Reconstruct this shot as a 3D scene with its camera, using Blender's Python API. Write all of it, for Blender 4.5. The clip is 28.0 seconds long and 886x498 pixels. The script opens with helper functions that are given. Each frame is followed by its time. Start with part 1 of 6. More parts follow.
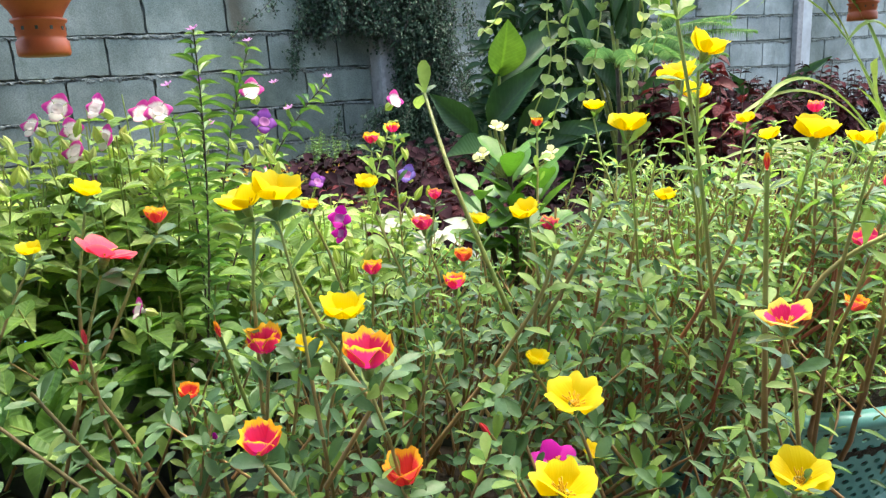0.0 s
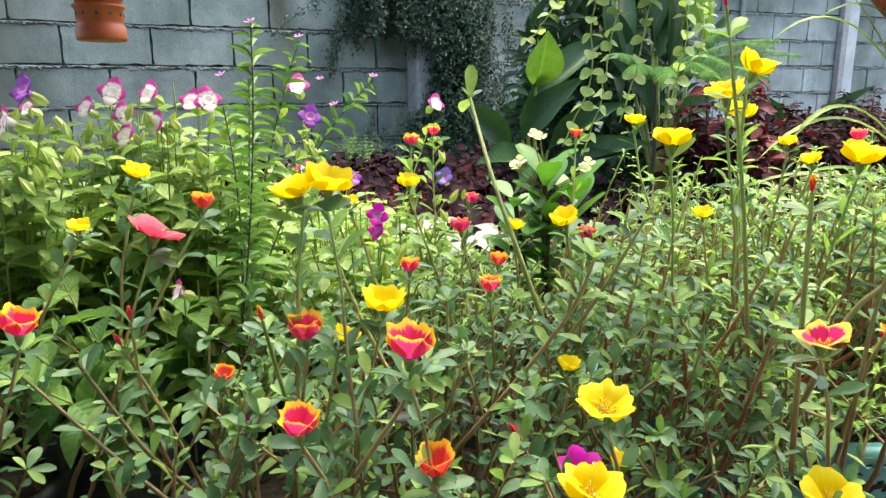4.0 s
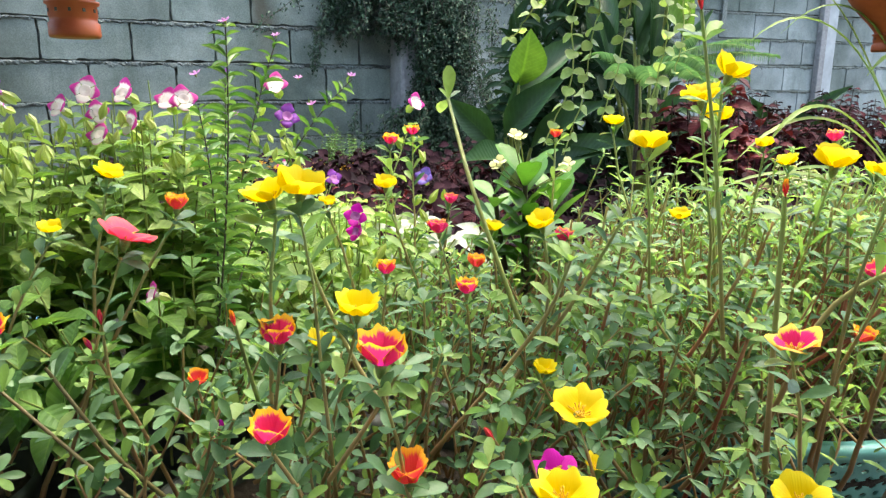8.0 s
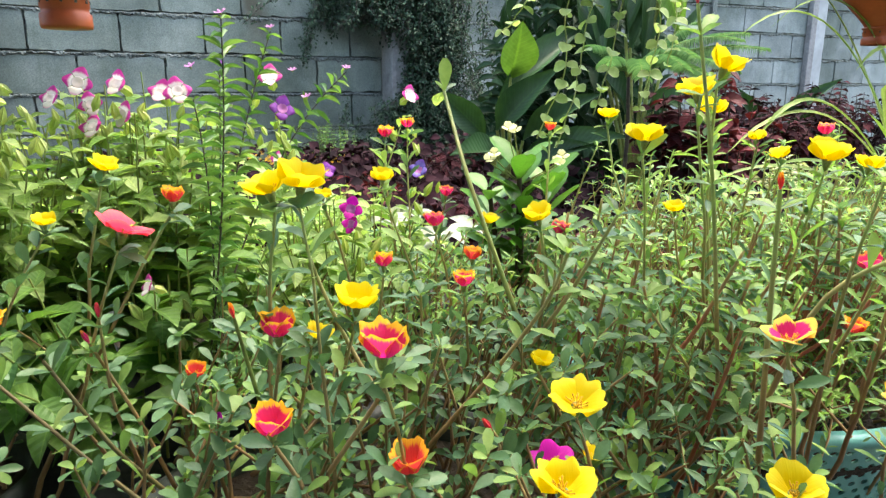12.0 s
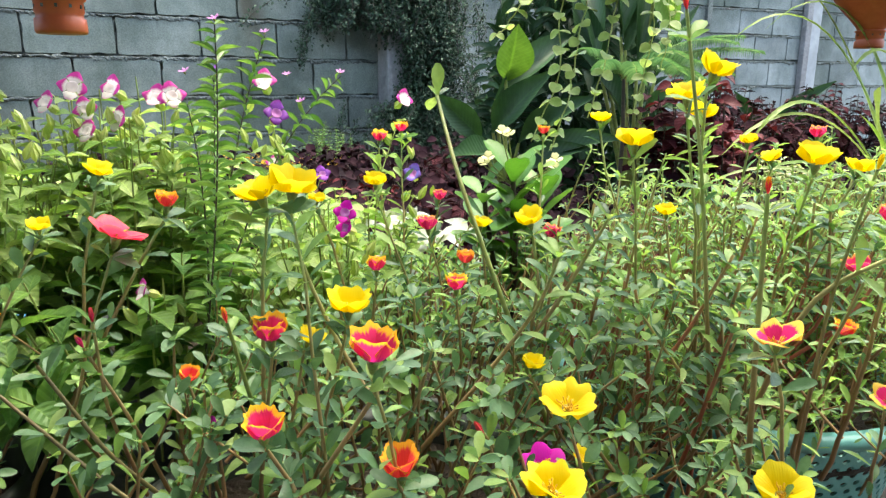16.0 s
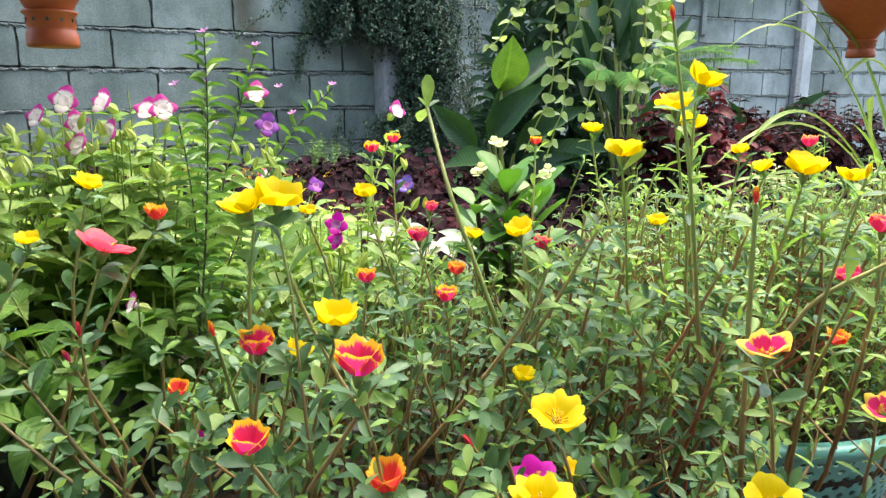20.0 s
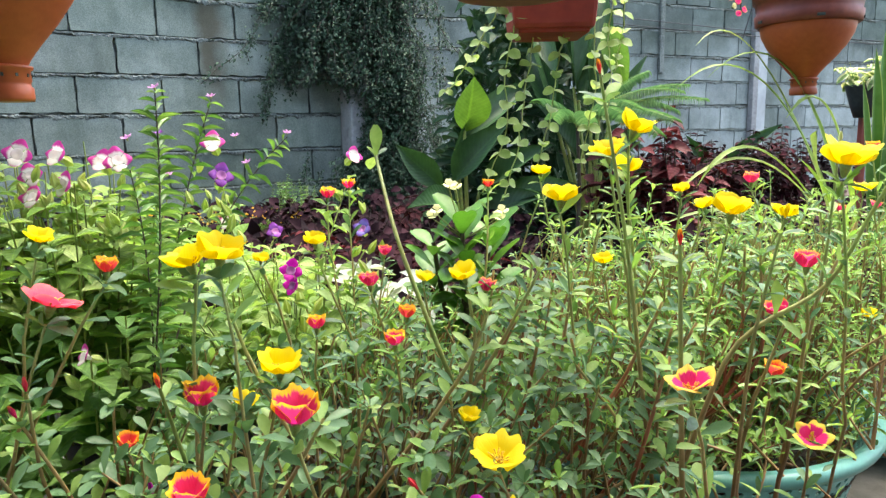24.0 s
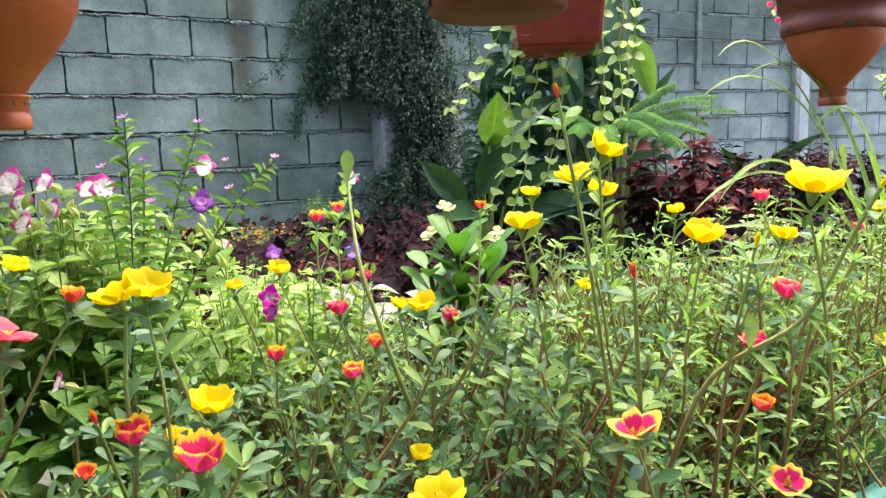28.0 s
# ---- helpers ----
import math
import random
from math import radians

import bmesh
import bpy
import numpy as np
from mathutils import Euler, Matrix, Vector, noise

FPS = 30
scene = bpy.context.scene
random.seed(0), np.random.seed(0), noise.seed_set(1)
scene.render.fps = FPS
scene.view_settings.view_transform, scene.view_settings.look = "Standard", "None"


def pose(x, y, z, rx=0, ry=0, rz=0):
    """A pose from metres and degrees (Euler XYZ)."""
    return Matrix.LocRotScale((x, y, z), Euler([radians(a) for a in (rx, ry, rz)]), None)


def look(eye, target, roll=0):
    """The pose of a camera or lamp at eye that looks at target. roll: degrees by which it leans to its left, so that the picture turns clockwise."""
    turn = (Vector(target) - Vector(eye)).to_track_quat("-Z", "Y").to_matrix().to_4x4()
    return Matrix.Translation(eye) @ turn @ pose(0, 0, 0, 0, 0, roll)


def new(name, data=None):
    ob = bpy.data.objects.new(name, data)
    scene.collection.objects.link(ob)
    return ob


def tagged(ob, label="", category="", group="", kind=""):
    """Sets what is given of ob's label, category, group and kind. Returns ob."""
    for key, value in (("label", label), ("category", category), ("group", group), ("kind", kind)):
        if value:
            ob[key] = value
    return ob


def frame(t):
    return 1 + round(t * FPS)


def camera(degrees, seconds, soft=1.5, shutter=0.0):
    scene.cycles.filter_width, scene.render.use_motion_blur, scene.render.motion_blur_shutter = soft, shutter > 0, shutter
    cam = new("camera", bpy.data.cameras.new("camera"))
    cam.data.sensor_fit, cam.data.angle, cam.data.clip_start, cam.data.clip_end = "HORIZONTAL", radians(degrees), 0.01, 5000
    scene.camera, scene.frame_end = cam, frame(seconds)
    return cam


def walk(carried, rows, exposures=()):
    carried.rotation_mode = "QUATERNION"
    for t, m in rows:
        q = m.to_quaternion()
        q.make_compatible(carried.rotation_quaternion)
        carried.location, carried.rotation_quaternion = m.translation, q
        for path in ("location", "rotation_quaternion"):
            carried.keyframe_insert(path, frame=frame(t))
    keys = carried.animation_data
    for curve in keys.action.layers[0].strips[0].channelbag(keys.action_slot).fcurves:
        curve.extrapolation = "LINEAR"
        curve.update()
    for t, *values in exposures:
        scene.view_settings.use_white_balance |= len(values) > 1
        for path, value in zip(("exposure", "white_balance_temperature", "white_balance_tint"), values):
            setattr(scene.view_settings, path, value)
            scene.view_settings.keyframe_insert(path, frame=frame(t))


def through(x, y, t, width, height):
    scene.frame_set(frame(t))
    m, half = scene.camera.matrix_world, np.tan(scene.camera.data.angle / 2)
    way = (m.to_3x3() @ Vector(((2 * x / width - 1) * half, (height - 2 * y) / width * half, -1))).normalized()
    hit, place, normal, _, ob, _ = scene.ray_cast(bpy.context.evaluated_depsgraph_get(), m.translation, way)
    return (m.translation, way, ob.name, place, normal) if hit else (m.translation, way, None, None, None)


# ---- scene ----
cam = camera(66.22, 28.0, soft=1.35)
PATH = [
    (0, pose(-0.0430, 0.0149, 0.8122, 76.607, 3.538, 2.747)),
    (0.5, pose(-0.0467, 0.0010, 0.8129, 76.875, 2.400, 4.300)),
    (1, pose(-0.0470, 0.0020, 0.8089, 76.201, 1.577, 5.210)),
    (1.5, pose(-0.0502, 0.0015, 0.8057, 75.955, 1.408, 5.957)),
    (2, pose(-0.0524, 0.0021, 0.8074, 75.876, 1.236, 5.945)),
    (2.5, pose(-0.0553, 0.0028, 0.8079, 76.141, 0.636, 5.844)),
    (3, pose(-0.0568, 0.0002, 0.8095, 77.362, 0.734, 6.134)),
    (3.5, pose(-0.0597, 0.0033, 0.8066, 76.946, 0.382, 6.060)),
    (4, pose(-0.0543, 0.0051, 0.8099, 77.255, 0.338, 5.452)),
    (4.5, pose(-0.0544, 0.0041, 0.8099, 77.119, 0.125, 5.098)),
    (6.5, pose(-0.0543, 0.0069, 0.8072, 76.435, 0.209, 5.038)),
    (7, pose(-0.0593, 0.0072, 0.8057, 76.209, -0.156, 5.477)),
    (7.5, pose(-0.0527, 0.0110, 0.8073, 76.145, 0.073, 4.607)),
    (8, pose(-0.0485, 0.0094, 0.8135, 76.985, 0.045, 4.179)),
    (8.5, pose(-0.0489, 0.0102, 0.8121, 76.525, 0.168, 3.860)),
    (9, pose(-0.0498, 0.0106, 0.8104, 76.106, 0.174, 3.607)),
    (9.5, pose(-0.0492, 0.0089, 0.8124, 76.326, 0.035, 3.593)),
    (10, pose(-0.0507, 0.0105, 0.8124, 76.190, -0.015, 3.670)),
    (10.5, pose(-0.0525, 0.0121, 0.8126, 75.994, -0.115, 3.556)),
    (11, pose(-0.0546, 0.0092, 0.8128, 76.205, -0.166, 3.645)),
    (11.5, pose(-0.0529, 0.0079, 0.8139, 76.390, -0.011, 3.569)),
    (12, pose(-0.0535, 0.0071, 0.8139, 76.369, -0.097, 3.397)),
    (12.5, pose(-0.0549, 0.0052, 0.8142, 76.475, 0.019, 3.619)),
    (14.5, pose(-0.0524, 0.0067, 0.8156, 76.742, -0.035, 3.097)),
    (15, pose(-0.0484, 0.0065, 0.8158, 76.771, -0.035, 2.777)),
    (15.5, pose(-0.0467, 0.0071, 0.8137, 76.265, -0.064, 2.516)),
    (16, pose(-0.0496, 0.0042, 0.8163, 76.531, -0.021, 3.138)),
    (16.5, pose(-0.0480, 0.0043, 0.8163, 76.854, 0.043, 2.957)),
    (17, pose(-0.0483, 0.0062, 0.8188, 77.704, 0.203, 2.823)),
    (17.5, pose(-0.0478, 0.0058, 0.8171, 77.848, 0.054, 3.020)),
    (18, pose(-0.0477, 0.0063, 0.8153, 77.463, 0.198, 3.071)),
    (18.5, pose(-0.0480, 0.0038, 0.8174, 77.762, 0.116, 3.058)),
    (19, pose(-0.0454, 0.0040, 0.8169, 77.729, 0.058, 2.883)),
    (19.5, pose(-0.0452, 0.0040, 0.8168, 77.834, -0.082, 2.701)),
    (20, pose(-0.0434, 0.0061, 0.8170, 77.408, 0.245, 2.891)),
    (20.5, pose(-0.0433, 0.0068, 0.8197, 77.749, 0.000, 3.021)),
    (21, pose(-0.0443, 0.0081, 0.8188, 77.668, 0.033, 2.836)),
    (21.5, pose(-0.0433, 0.0104, 0.8183, 77.465, -0.000, 2.406)),
    (23.5, pose(-0.0427, -0.0049, 0.8209, 78.316, -0.285, 2.218)),
    (24, pose(-0.0213, -0.0078, 0.8263, 80.450, 1.243, 0.401)),
    (24.5, pose(0.0028, 0.0056, 0.8446, 81.061, 2.696, -2.023)),
    (25, pose(0.0000, 0.0000, 0.8500, 80.421, 2.524, -0.426)),
    (25.5, pose(0.0016, -0.0212, 0.8374, 80.398, 1.676, 0.582)),
    (26, pose(-0.0018, -0.0345, 0.8313, 81.166, 0.849, 1.899)),
    (26.5, pose(0.0102, -0.0257, 0.8250, 80.539, 0.865, 2.451)),
    (27, pose(0.0400, -0.0073, 0.8371, 81.327, 2.098, 1.656)),
    (27.5, pose(0.0482, 0.0086, 0.8399, 81.535, 2.522, 1.700)),
    (28, pose(0.0424, 0.0117, 0.8357, 81.570, 2.001, 3.777)),
]
walk(cam, PATH, [(0.0, 2.87, 7200, 9.5)])

# ---- light: bright hazy sky, soft high sun ----
world = bpy.data.worlds.new("sky")
scene.world = world
world.use_nodes = True
_n = world.node_tree
_sky = _n.nodes.new("ShaderNodeTexSky")
_sky.sky_type, _sky.sun_disc = "NISHITA", False
_sky.sun_elevation, _sky.sun_rotation = radians(74), radians(43)
_sky.air_density, _sky.dust_density = 1.0, 3.0
_n.links.new(_sky.outputs[0], _n.nodes["Background"].inputs[0])
_n.nodes["Background"].inputs[1].default_value = 0.155
sun = new("sun", bpy.data.lights.new("sun", "SUN"))
sun.data.energy, sun.data.angle, sun.data.color = 1.2, radians(44), (1.0, 0.96, 0.88)
sun.matrix_world = look((1.2, 1.7, 6.0), (0, 0.4, 0))


# ---- materials ----
def material(name, rough=0.6, spec=0.4):
    m = bpy.data.materials.new(name)
    m.use_nodes = True
    b = m.node_tree.nodes["Principled BSDF"]
    b.inputs["Roughness"].default_value = rough
    b.inputs["Specular IOR Level"].default_value = spec
    return m, m.node_tree, b


def ramp_of(nt, source, stops):
    r = nt.nodes.new("ShaderNodeValToRGB")
    while len(r.color_ramp.elements) < len(stops):
        r.color_ramp.elements.new(0.5)
    for e, (p, c) in zip(r.color_ramp.elements, stops):
        e.position, e.color = p, (*c, 1)
    nt.links.new(source, r.inputs[0])
    return r.outputs[0]


def noise_of(nt, scale, detail=4.0, rough=0.6, coord="Object"):
    c = nt.nodes.new("ShaderNodeTexCoord")
    n = nt.nodes.new("ShaderNodeTexNoise")
    n.inputs["Scale"].default_value = scale
    n.inputs["Detail"].default_value = detail
    n.inputs["Roughness"].default_value = rough
    nt.links.new(c.outputs[coord], n.inputs["Vector"])
    return n.outputs["Fac"]


def mixed(nt, a, b, fac, mode="MIX"):
    m = nt.nodes.new("ShaderNodeMix")
    m.data_type, m.blend_type = "RGBA", mode
    for v, i in ((fac, 0), (a, 6), (b, 7)):
        if isinstance(v, (int, float)):
            m.inputs[i].default_value = v
        elif isinstance(v, tuple):
            m.inputs[i].default_value = (*v, 1)
        else:
            nt.links.new(v, m.inputs[i])
    return m.outputs[2]


def bumped(nt, b, height, strength, distance):
    n = nt.nodes.new("ShaderNodeBump")
    n.inputs["Strength"].default_value, n.inputs["Distance"].default_value = strength, distance
    nt.links.new(height, n.inputs["Height"])
    nt.links.new(n.outputs[0], b.inputs["Normal"])


def leaf_material(name, dark, light, through=0.35, rough=0.42, grain=90.0, tips=None, spec=0.4, veins=0.0):
    """A leaf: colour varies from leaf to leaf and along it, and light shines through."""
    m, nt, b = material(name, rough, spec)
    g = nt.nodes.new("ShaderNodeNewGeometry")
    o = nt.nodes.new("ShaderNodeObjectInfo")
    add = nt.nodes.new("ShaderNodeMath")
    add.operation = "ADD"
    nt.links.new(g.outputs["Random Per Island"], add.inputs[0])
    nt.links.new(o.outputs["Random"], add.inputs[1])
    frac = nt.nodes.new("ShaderNodeMath")
    frac.operation = "FRACT"
    nt.links.new(add.outputs[0], frac.inputs[0])
    base = ramp_of(nt, frac.outputs[0], [(0.0, dark), (0.55, tuple((x + y) / 2 for x, y in zip(dark, light))), (1.0, light)])
    blot = noise_of(nt, grain, 3.0)
    base = mixed(nt, base, mixed(nt, base, (0.62, 0.7, 0.55), 0.9, "MULTIPLY"), ramp_of(nt, blot, [(0.42, (0, 0, 0)), (0.7, (0.75,) * 3)]))
    if tips:
        uv = nt.nodes.new("ShaderNodeUVMap")
        sep = nt.nodes.new("ShaderNodeSeparateXYZ")
        nt.links.new(uv.outputs[0], sep.inputs[0])
        off = nt.nodes.new("ShaderNodeMath")
        off.operation = "ABSOLUTE"
        nt.links.new(sep.outputs[0], off.inputs[0])
        base = mixed(nt, base, tips[0], ramp_of(nt, off.outputs[0], [(tips[1], (0, 0, 0)), (tips[1] + 0.15, (1, 1, 1))]))
    height = noise_of(nt, grain * 3, 2.0)
    if veins:
        uv = nt.nodes.new("ShaderNodeUVMap")
        sep = nt.nodes.new("ShaderNodeSeparateXYZ")
        nt.links.new(uv.outputs[0], sep.inputs[0])
        side = nt.nodes.new("ShaderNodeMath")
        side.operation = "ABSOLUTE"
        nt.links.new(sep.outputs[0], side.inputs[0])
        slant = nt.nodes.new("ShaderNodeMath")
        slant.operation = "MULTIPLY_ADD"
        slant.inputs[1].default_value = -0.28
        nt.links.new(side.outputs[0], slant.inputs[0])
        nt.links.new(sep.outputs[1], slant.inputs[2])
        wave = nt.nodes.new("ShaderNodeMath")
        wave.operation = "PINGPONG"
        wave.inputs[1].default_value = veins
        nt.links.new(slant.outputs[0], wave.inputs[0])
        grad = nt.nodes.new("ShaderNodeMapRange")
        grad.inputs[2].default_value = veins
        nt.links.new(wave.outputs[0], grad.inputs[0])
        height = grad.outputs[0]
        base = mixed(nt, mixed(nt, base, (1.18, 1.16, 1.1), 1.0, "MULTIPLY"), base, ramp_of(nt, height, [(0.0, (0, 0, 0)), (0.3, (1, 1, 1))]))
        base = mixed(nt, mixed(nt, base, (1.35, 1.3, 1.15), 1.0, "MULTIPLY"), base, ramp_of(nt, side.outputs[0], [(0.03, (0, 0, 0)), (0.09, (1, 1, 1))]))
    nt.links.new(base, b.inputs["Base Color"])
    bumped(nt, b, height, 0.25, 0.002 if not veins else 0.003)
    t = nt.nodes.new("ShaderNodeBsdfTranslucent")
    nt.links.new(mixed(nt, base, (1.0, 1.0, 0.45), 0.8, "MULTIPLY"), t.inputs[0])
    mix = nt.nodes.new("ShaderNodeMixShader")
    mix.inputs[0].default_value = through
    nt.links.new(b.outputs[0], mix.inputs[1])
    nt.links.new(t.outputs[0], mix.inputs[2])
    nt.links.new(mix.outputs[0], nt.nodes["Material Output"].inputs[0])
    return m


def petal_material(name, heart, edge, at=0.75, soft=0.12, streak=0.25, through=0.3, base=None, sides=0.9):
    """A petal: the heart's colour inside, the edge's along the rim, with ragged streaks between them."""
    m, nt, b = material(name, 0.55, 0.25)
    uv = nt.nodes.new("ShaderNodeUVMap")
    sep = nt.nodes.new("ShaderNodeSeparateXYZ")
    nt.links.new(uv.outputs[0], sep.inputs[0])
    side = nt.nodes.new("ShaderNodeMath")
    side.operation = "ABSOLUTE"
    nt.links.new(sep.outputs[0], side.inputs[0])
    top = nt.nodes.new("ShaderNodeMath")
    top.operation = "MAXIMUM"
    inner = nt.nodes.new("ShaderNodeMath")
    inner.operation = "MULTIPLY"
    inner.inputs[1].default_value = sides
    nt.links.new(side.outputs[0], inner.inputs[0])
    nt.links.new(inner.outputs[0], top.inputs[0])
    nt.links.new(sep.outputs[1], top.inputs[1])
    w = nt.nodes.new("ShaderNodeTexNoise")
    w.inputs["Scale"].default_value, w.inputs["Detail"].default_value = 4.0, 3.0
    stretch = nt.nodes.new("ShaderNodeMapping")
    stretch.inputs["Scale"].default_value = (2.6, 0.35, 1)
    o = nt.nodes.new("ShaderNodeObjectInfo")
    nt.links.new(uv.outputs[0], stretch.inputs[0])
    nt.links.new(o.outputs["Random"], stretch.inputs[1])
    nt.links.new(stretch.outputs[0], w.inputs[0])
    wob = nt.nodes.new("ShaderNodeMath")
    wob.operation = "MULTIPLY_ADD"
    wob.inputs[1].default_value = streak * 2
    nt.links.new(w.outputs["Fac"], wob.inputs[0])
    nt.links.new(top.outputs[0], wob.inputs[2])
    rim = nt.nodes.new("ShaderNodeMath")
    rim.operation = "SUBTRACT"
    rim.inputs[1].default_value = streak
    nt.links.new(wob.outputs[0], rim.inputs[0])
    c = ramp_of(nt, rim.outputs[0], [(at - soft, heart), (min(at + soft, 1.0), edge)])
    if base:
        c = mixed(nt, c, base, ramp_of(nt, sep.outputs[1], [(0.12, (0.8,) * 3), (0.4, (0, 0, 0))]))
    hue = nt.nodes.new("ShaderNodeHueSaturation")
    val = nt.nodes.new("ShaderNodeMapRange")
    val.inputs[3].default_value, val.inputs[4].default_value = 0.84, 1.08
    nt.links.new(o.outputs["Random"], val.inputs[0])
    nt.links.new(val.outputs[0], hue.inputs["Value"])
    nt.links.new(c, hue.inputs["Color"])
    c = hue.outputs[0]
    nt.links.new(c, b.inputs["Base Color"])
    bumped(nt, b, w.outputs["Fac"], 0.3, 0.002)
    t = nt.nodes.new("ShaderNodeBsdfTranslucent")
    nt.links.new(c, t.inputs[0])
    mix = nt.nodes.new("ShaderNodeMixShader")
    mix.inputs[0].default_value = through
    nt.links.new(b.outputs[0], mix.inputs[1])
    nt.links.new(t.outputs[0], mix.inputs[2])
    nt.links.new(mix.outputs[0], nt.nodes["Material Output"].inputs[0])
    return m


def plain_material(name, dark, light, scale=30.0, rough=0.6, bump=0.3, depth=0.003, spec=0.4, coarse=None, shade=(0.6, 0.6, 0.6)):
    """Two tones by fine noise, broad stains over them, and relief."""
    m, nt, b = material(name, rough, spec)
    fine = noise_of(nt, scale, 6.0, 0.65)
    c = ramp_of(nt, fine, [(0.3, dark), (0.7, light)])
    big = noise_of(nt, coarse or scale / 9, 4.0, 0.6)
    c = mixed(nt, c, mixed(nt, c, shade, 1.0, "MULTIPLY"), ramp_of(nt, big, [(0.42, (0, 0, 0)), (0.72, (1, 1, 1))]))
    o = nt.nodes.new("ShaderNodeObjectInfo")
    val = nt.nodes.new("ShaderNodeMapRange")
    val.inputs[3].default_value, val.inputs[4].default_value = 0.86, 1.1
    nt.links.new(o.outputs["Random"], val.inputs[0])
    hue = nt.nodes.new("ShaderNodeHueSaturation")
    nt.links.new(val.outputs[0], hue.inputs["Value"])
    nt.links.new(c, hue.inputs["Color"])
    nt.links.new(hue.outputs[0], b.inputs["Base Color"])
    bumped(nt, b, fine, bump, depth)
    r = nt.nodes.new("ShaderNodeMapRange")
    r.inputs[3].default_value, r.inputs[4].default_value = max(rough - 0.12, 0.05), min(rough + 0.15, 1)
    nt.links.new(big, r.inputs[0])
    nt.links.new(r.outputs[0], b.inputs["Roughness"])
    return m


def stained(m, az, u0, z0, z1, end):
    """A brown damp run down a wall, broad dirt that crosses its blocks, and darkening towards the top."""
    nt = m.node_tree
    b = nt.nodes["Principled BSDF"]
    link = b.inputs["Base Color"].links[0]
    c = link.from_socket
    g = nt.nodes.new("ShaderNodeNewGeometry")
    dot = nt.nodes.new("ShaderNodeVectorMath")
    dot.operation = "DOT_PRODUCT"
    dot.inputs[1].default_value = (math.cos(radians(az)), math.sin(radians(az)), 0)
    nt.links.new(g.outputs["Position"], dot.inputs[0])
    n = nt.nodes.new("ShaderNodeTexNoise")
    n.inputs["Scale"].default_value, n.inputs["Detail"].default_value = 5.0, 5.0
    nt.links.new(g.outputs["Position"], n.inputs["Vector"])
    wob = nt.nodes.new("ShaderNodeMath")
    wob.operation = "MULTIPLY_ADD"
    wob.inputs[1].default_value = 0.16
    nt.links.new(n.outputs["Fac"], wob.inputs[0])
    nt.links.new(dot.outputs["Value"], wob.inputs[2])
    away = nt.nodes.new("ShaderNodeMath")
    away.operation = "SUBTRACT"
    away.inputs[1].default_value = u0 + 0.08
    nt.links.new(wob.outputs[0], away.inputs[0])
    near = nt.nodes.new("ShaderNodeMath")
    near.operation = "ABSOLUTE"
    nt.links.new(away.outputs[0], near.inputs[0])
    run = ramp_of(nt, near.outputs[0], [(0.03, (0.75,) * 3), (0.1, (0, 0, 0))])
    sep = nt.nodes.new("ShaderNodeSeparateXYZ")
    nt.links.new(g.outputs["Position"], sep.inputs[0])
    up = nt.nodes.new("ShaderNodeMapRange")
    up.inputs[1].default_value, up.inputs[2].default_value = z0, z1
    nt.links.new(sep.outputs[2], up.inputs[0])
    run = mixed(nt, (0.0, 0.0, 0.0), run, up.outputs[0])
    c = mixed(nt, c, (0.09, 0.075, 0.05), run)
    far = nt.nodes.new("ShaderNodeMapRange")
    far.inputs[1].default_value, far.inputs[2].default_value = end + 0.13, end - 0.1
    far.inputs[4].default_value = 0.8
    nt.links.new(wob.outputs[0], far.inputs[0])
    c = mixed(nt, c, (0.1, 0.115, 0.09), far.outputs[0])
    high = nt.nodes.new("ShaderNodeMath")
    high.operation = "MULTIPLY_ADD"
    high.inputs[1].default_value = 0.7
    nt.links.new(n.outputs["Fac"], high.inputs[0])
    nt.links.new(sep.outputs[2], high.inputs[2])
    # ragged darkening that grows towards the wall's top
    top_dark = nt.nodes.new("ShaderNodeMapRange")
    top_dark.inputs[1].default_value, top_dark.inputs[2].default_value, top_dark.inputs[4].default_value = 1.55, 2.1, 0.8
    nt.links.new(high.outputs[0], top_dark.inputs[0])
    c = mixed(nt, c, mixed(nt, c, (0.42, 0.47, 0.44), 1.0, "MULTIPLY"), top_dark.outputs[0])
    big = nt.nodes.new("ShaderNodeTexNoise")
    big.inputs["Scale"].default_value, big.inputs["Detail"].default_value = 1.4, 6.0
    nt.links.new(g.outputs["Position"], big.inputs["Vector"])
    c = mixed(nt, c, mixed(nt, c, (0.55, 0.58, 0.54), 1.0, "MULTIPLY"), ramp_of(nt, big.outputs["Fac"], [(0.45, (0, 0, 0)), (0.68, (1, 1, 1))]))
    nt.links.new(c, b.inputs["Base Color"])
    return m


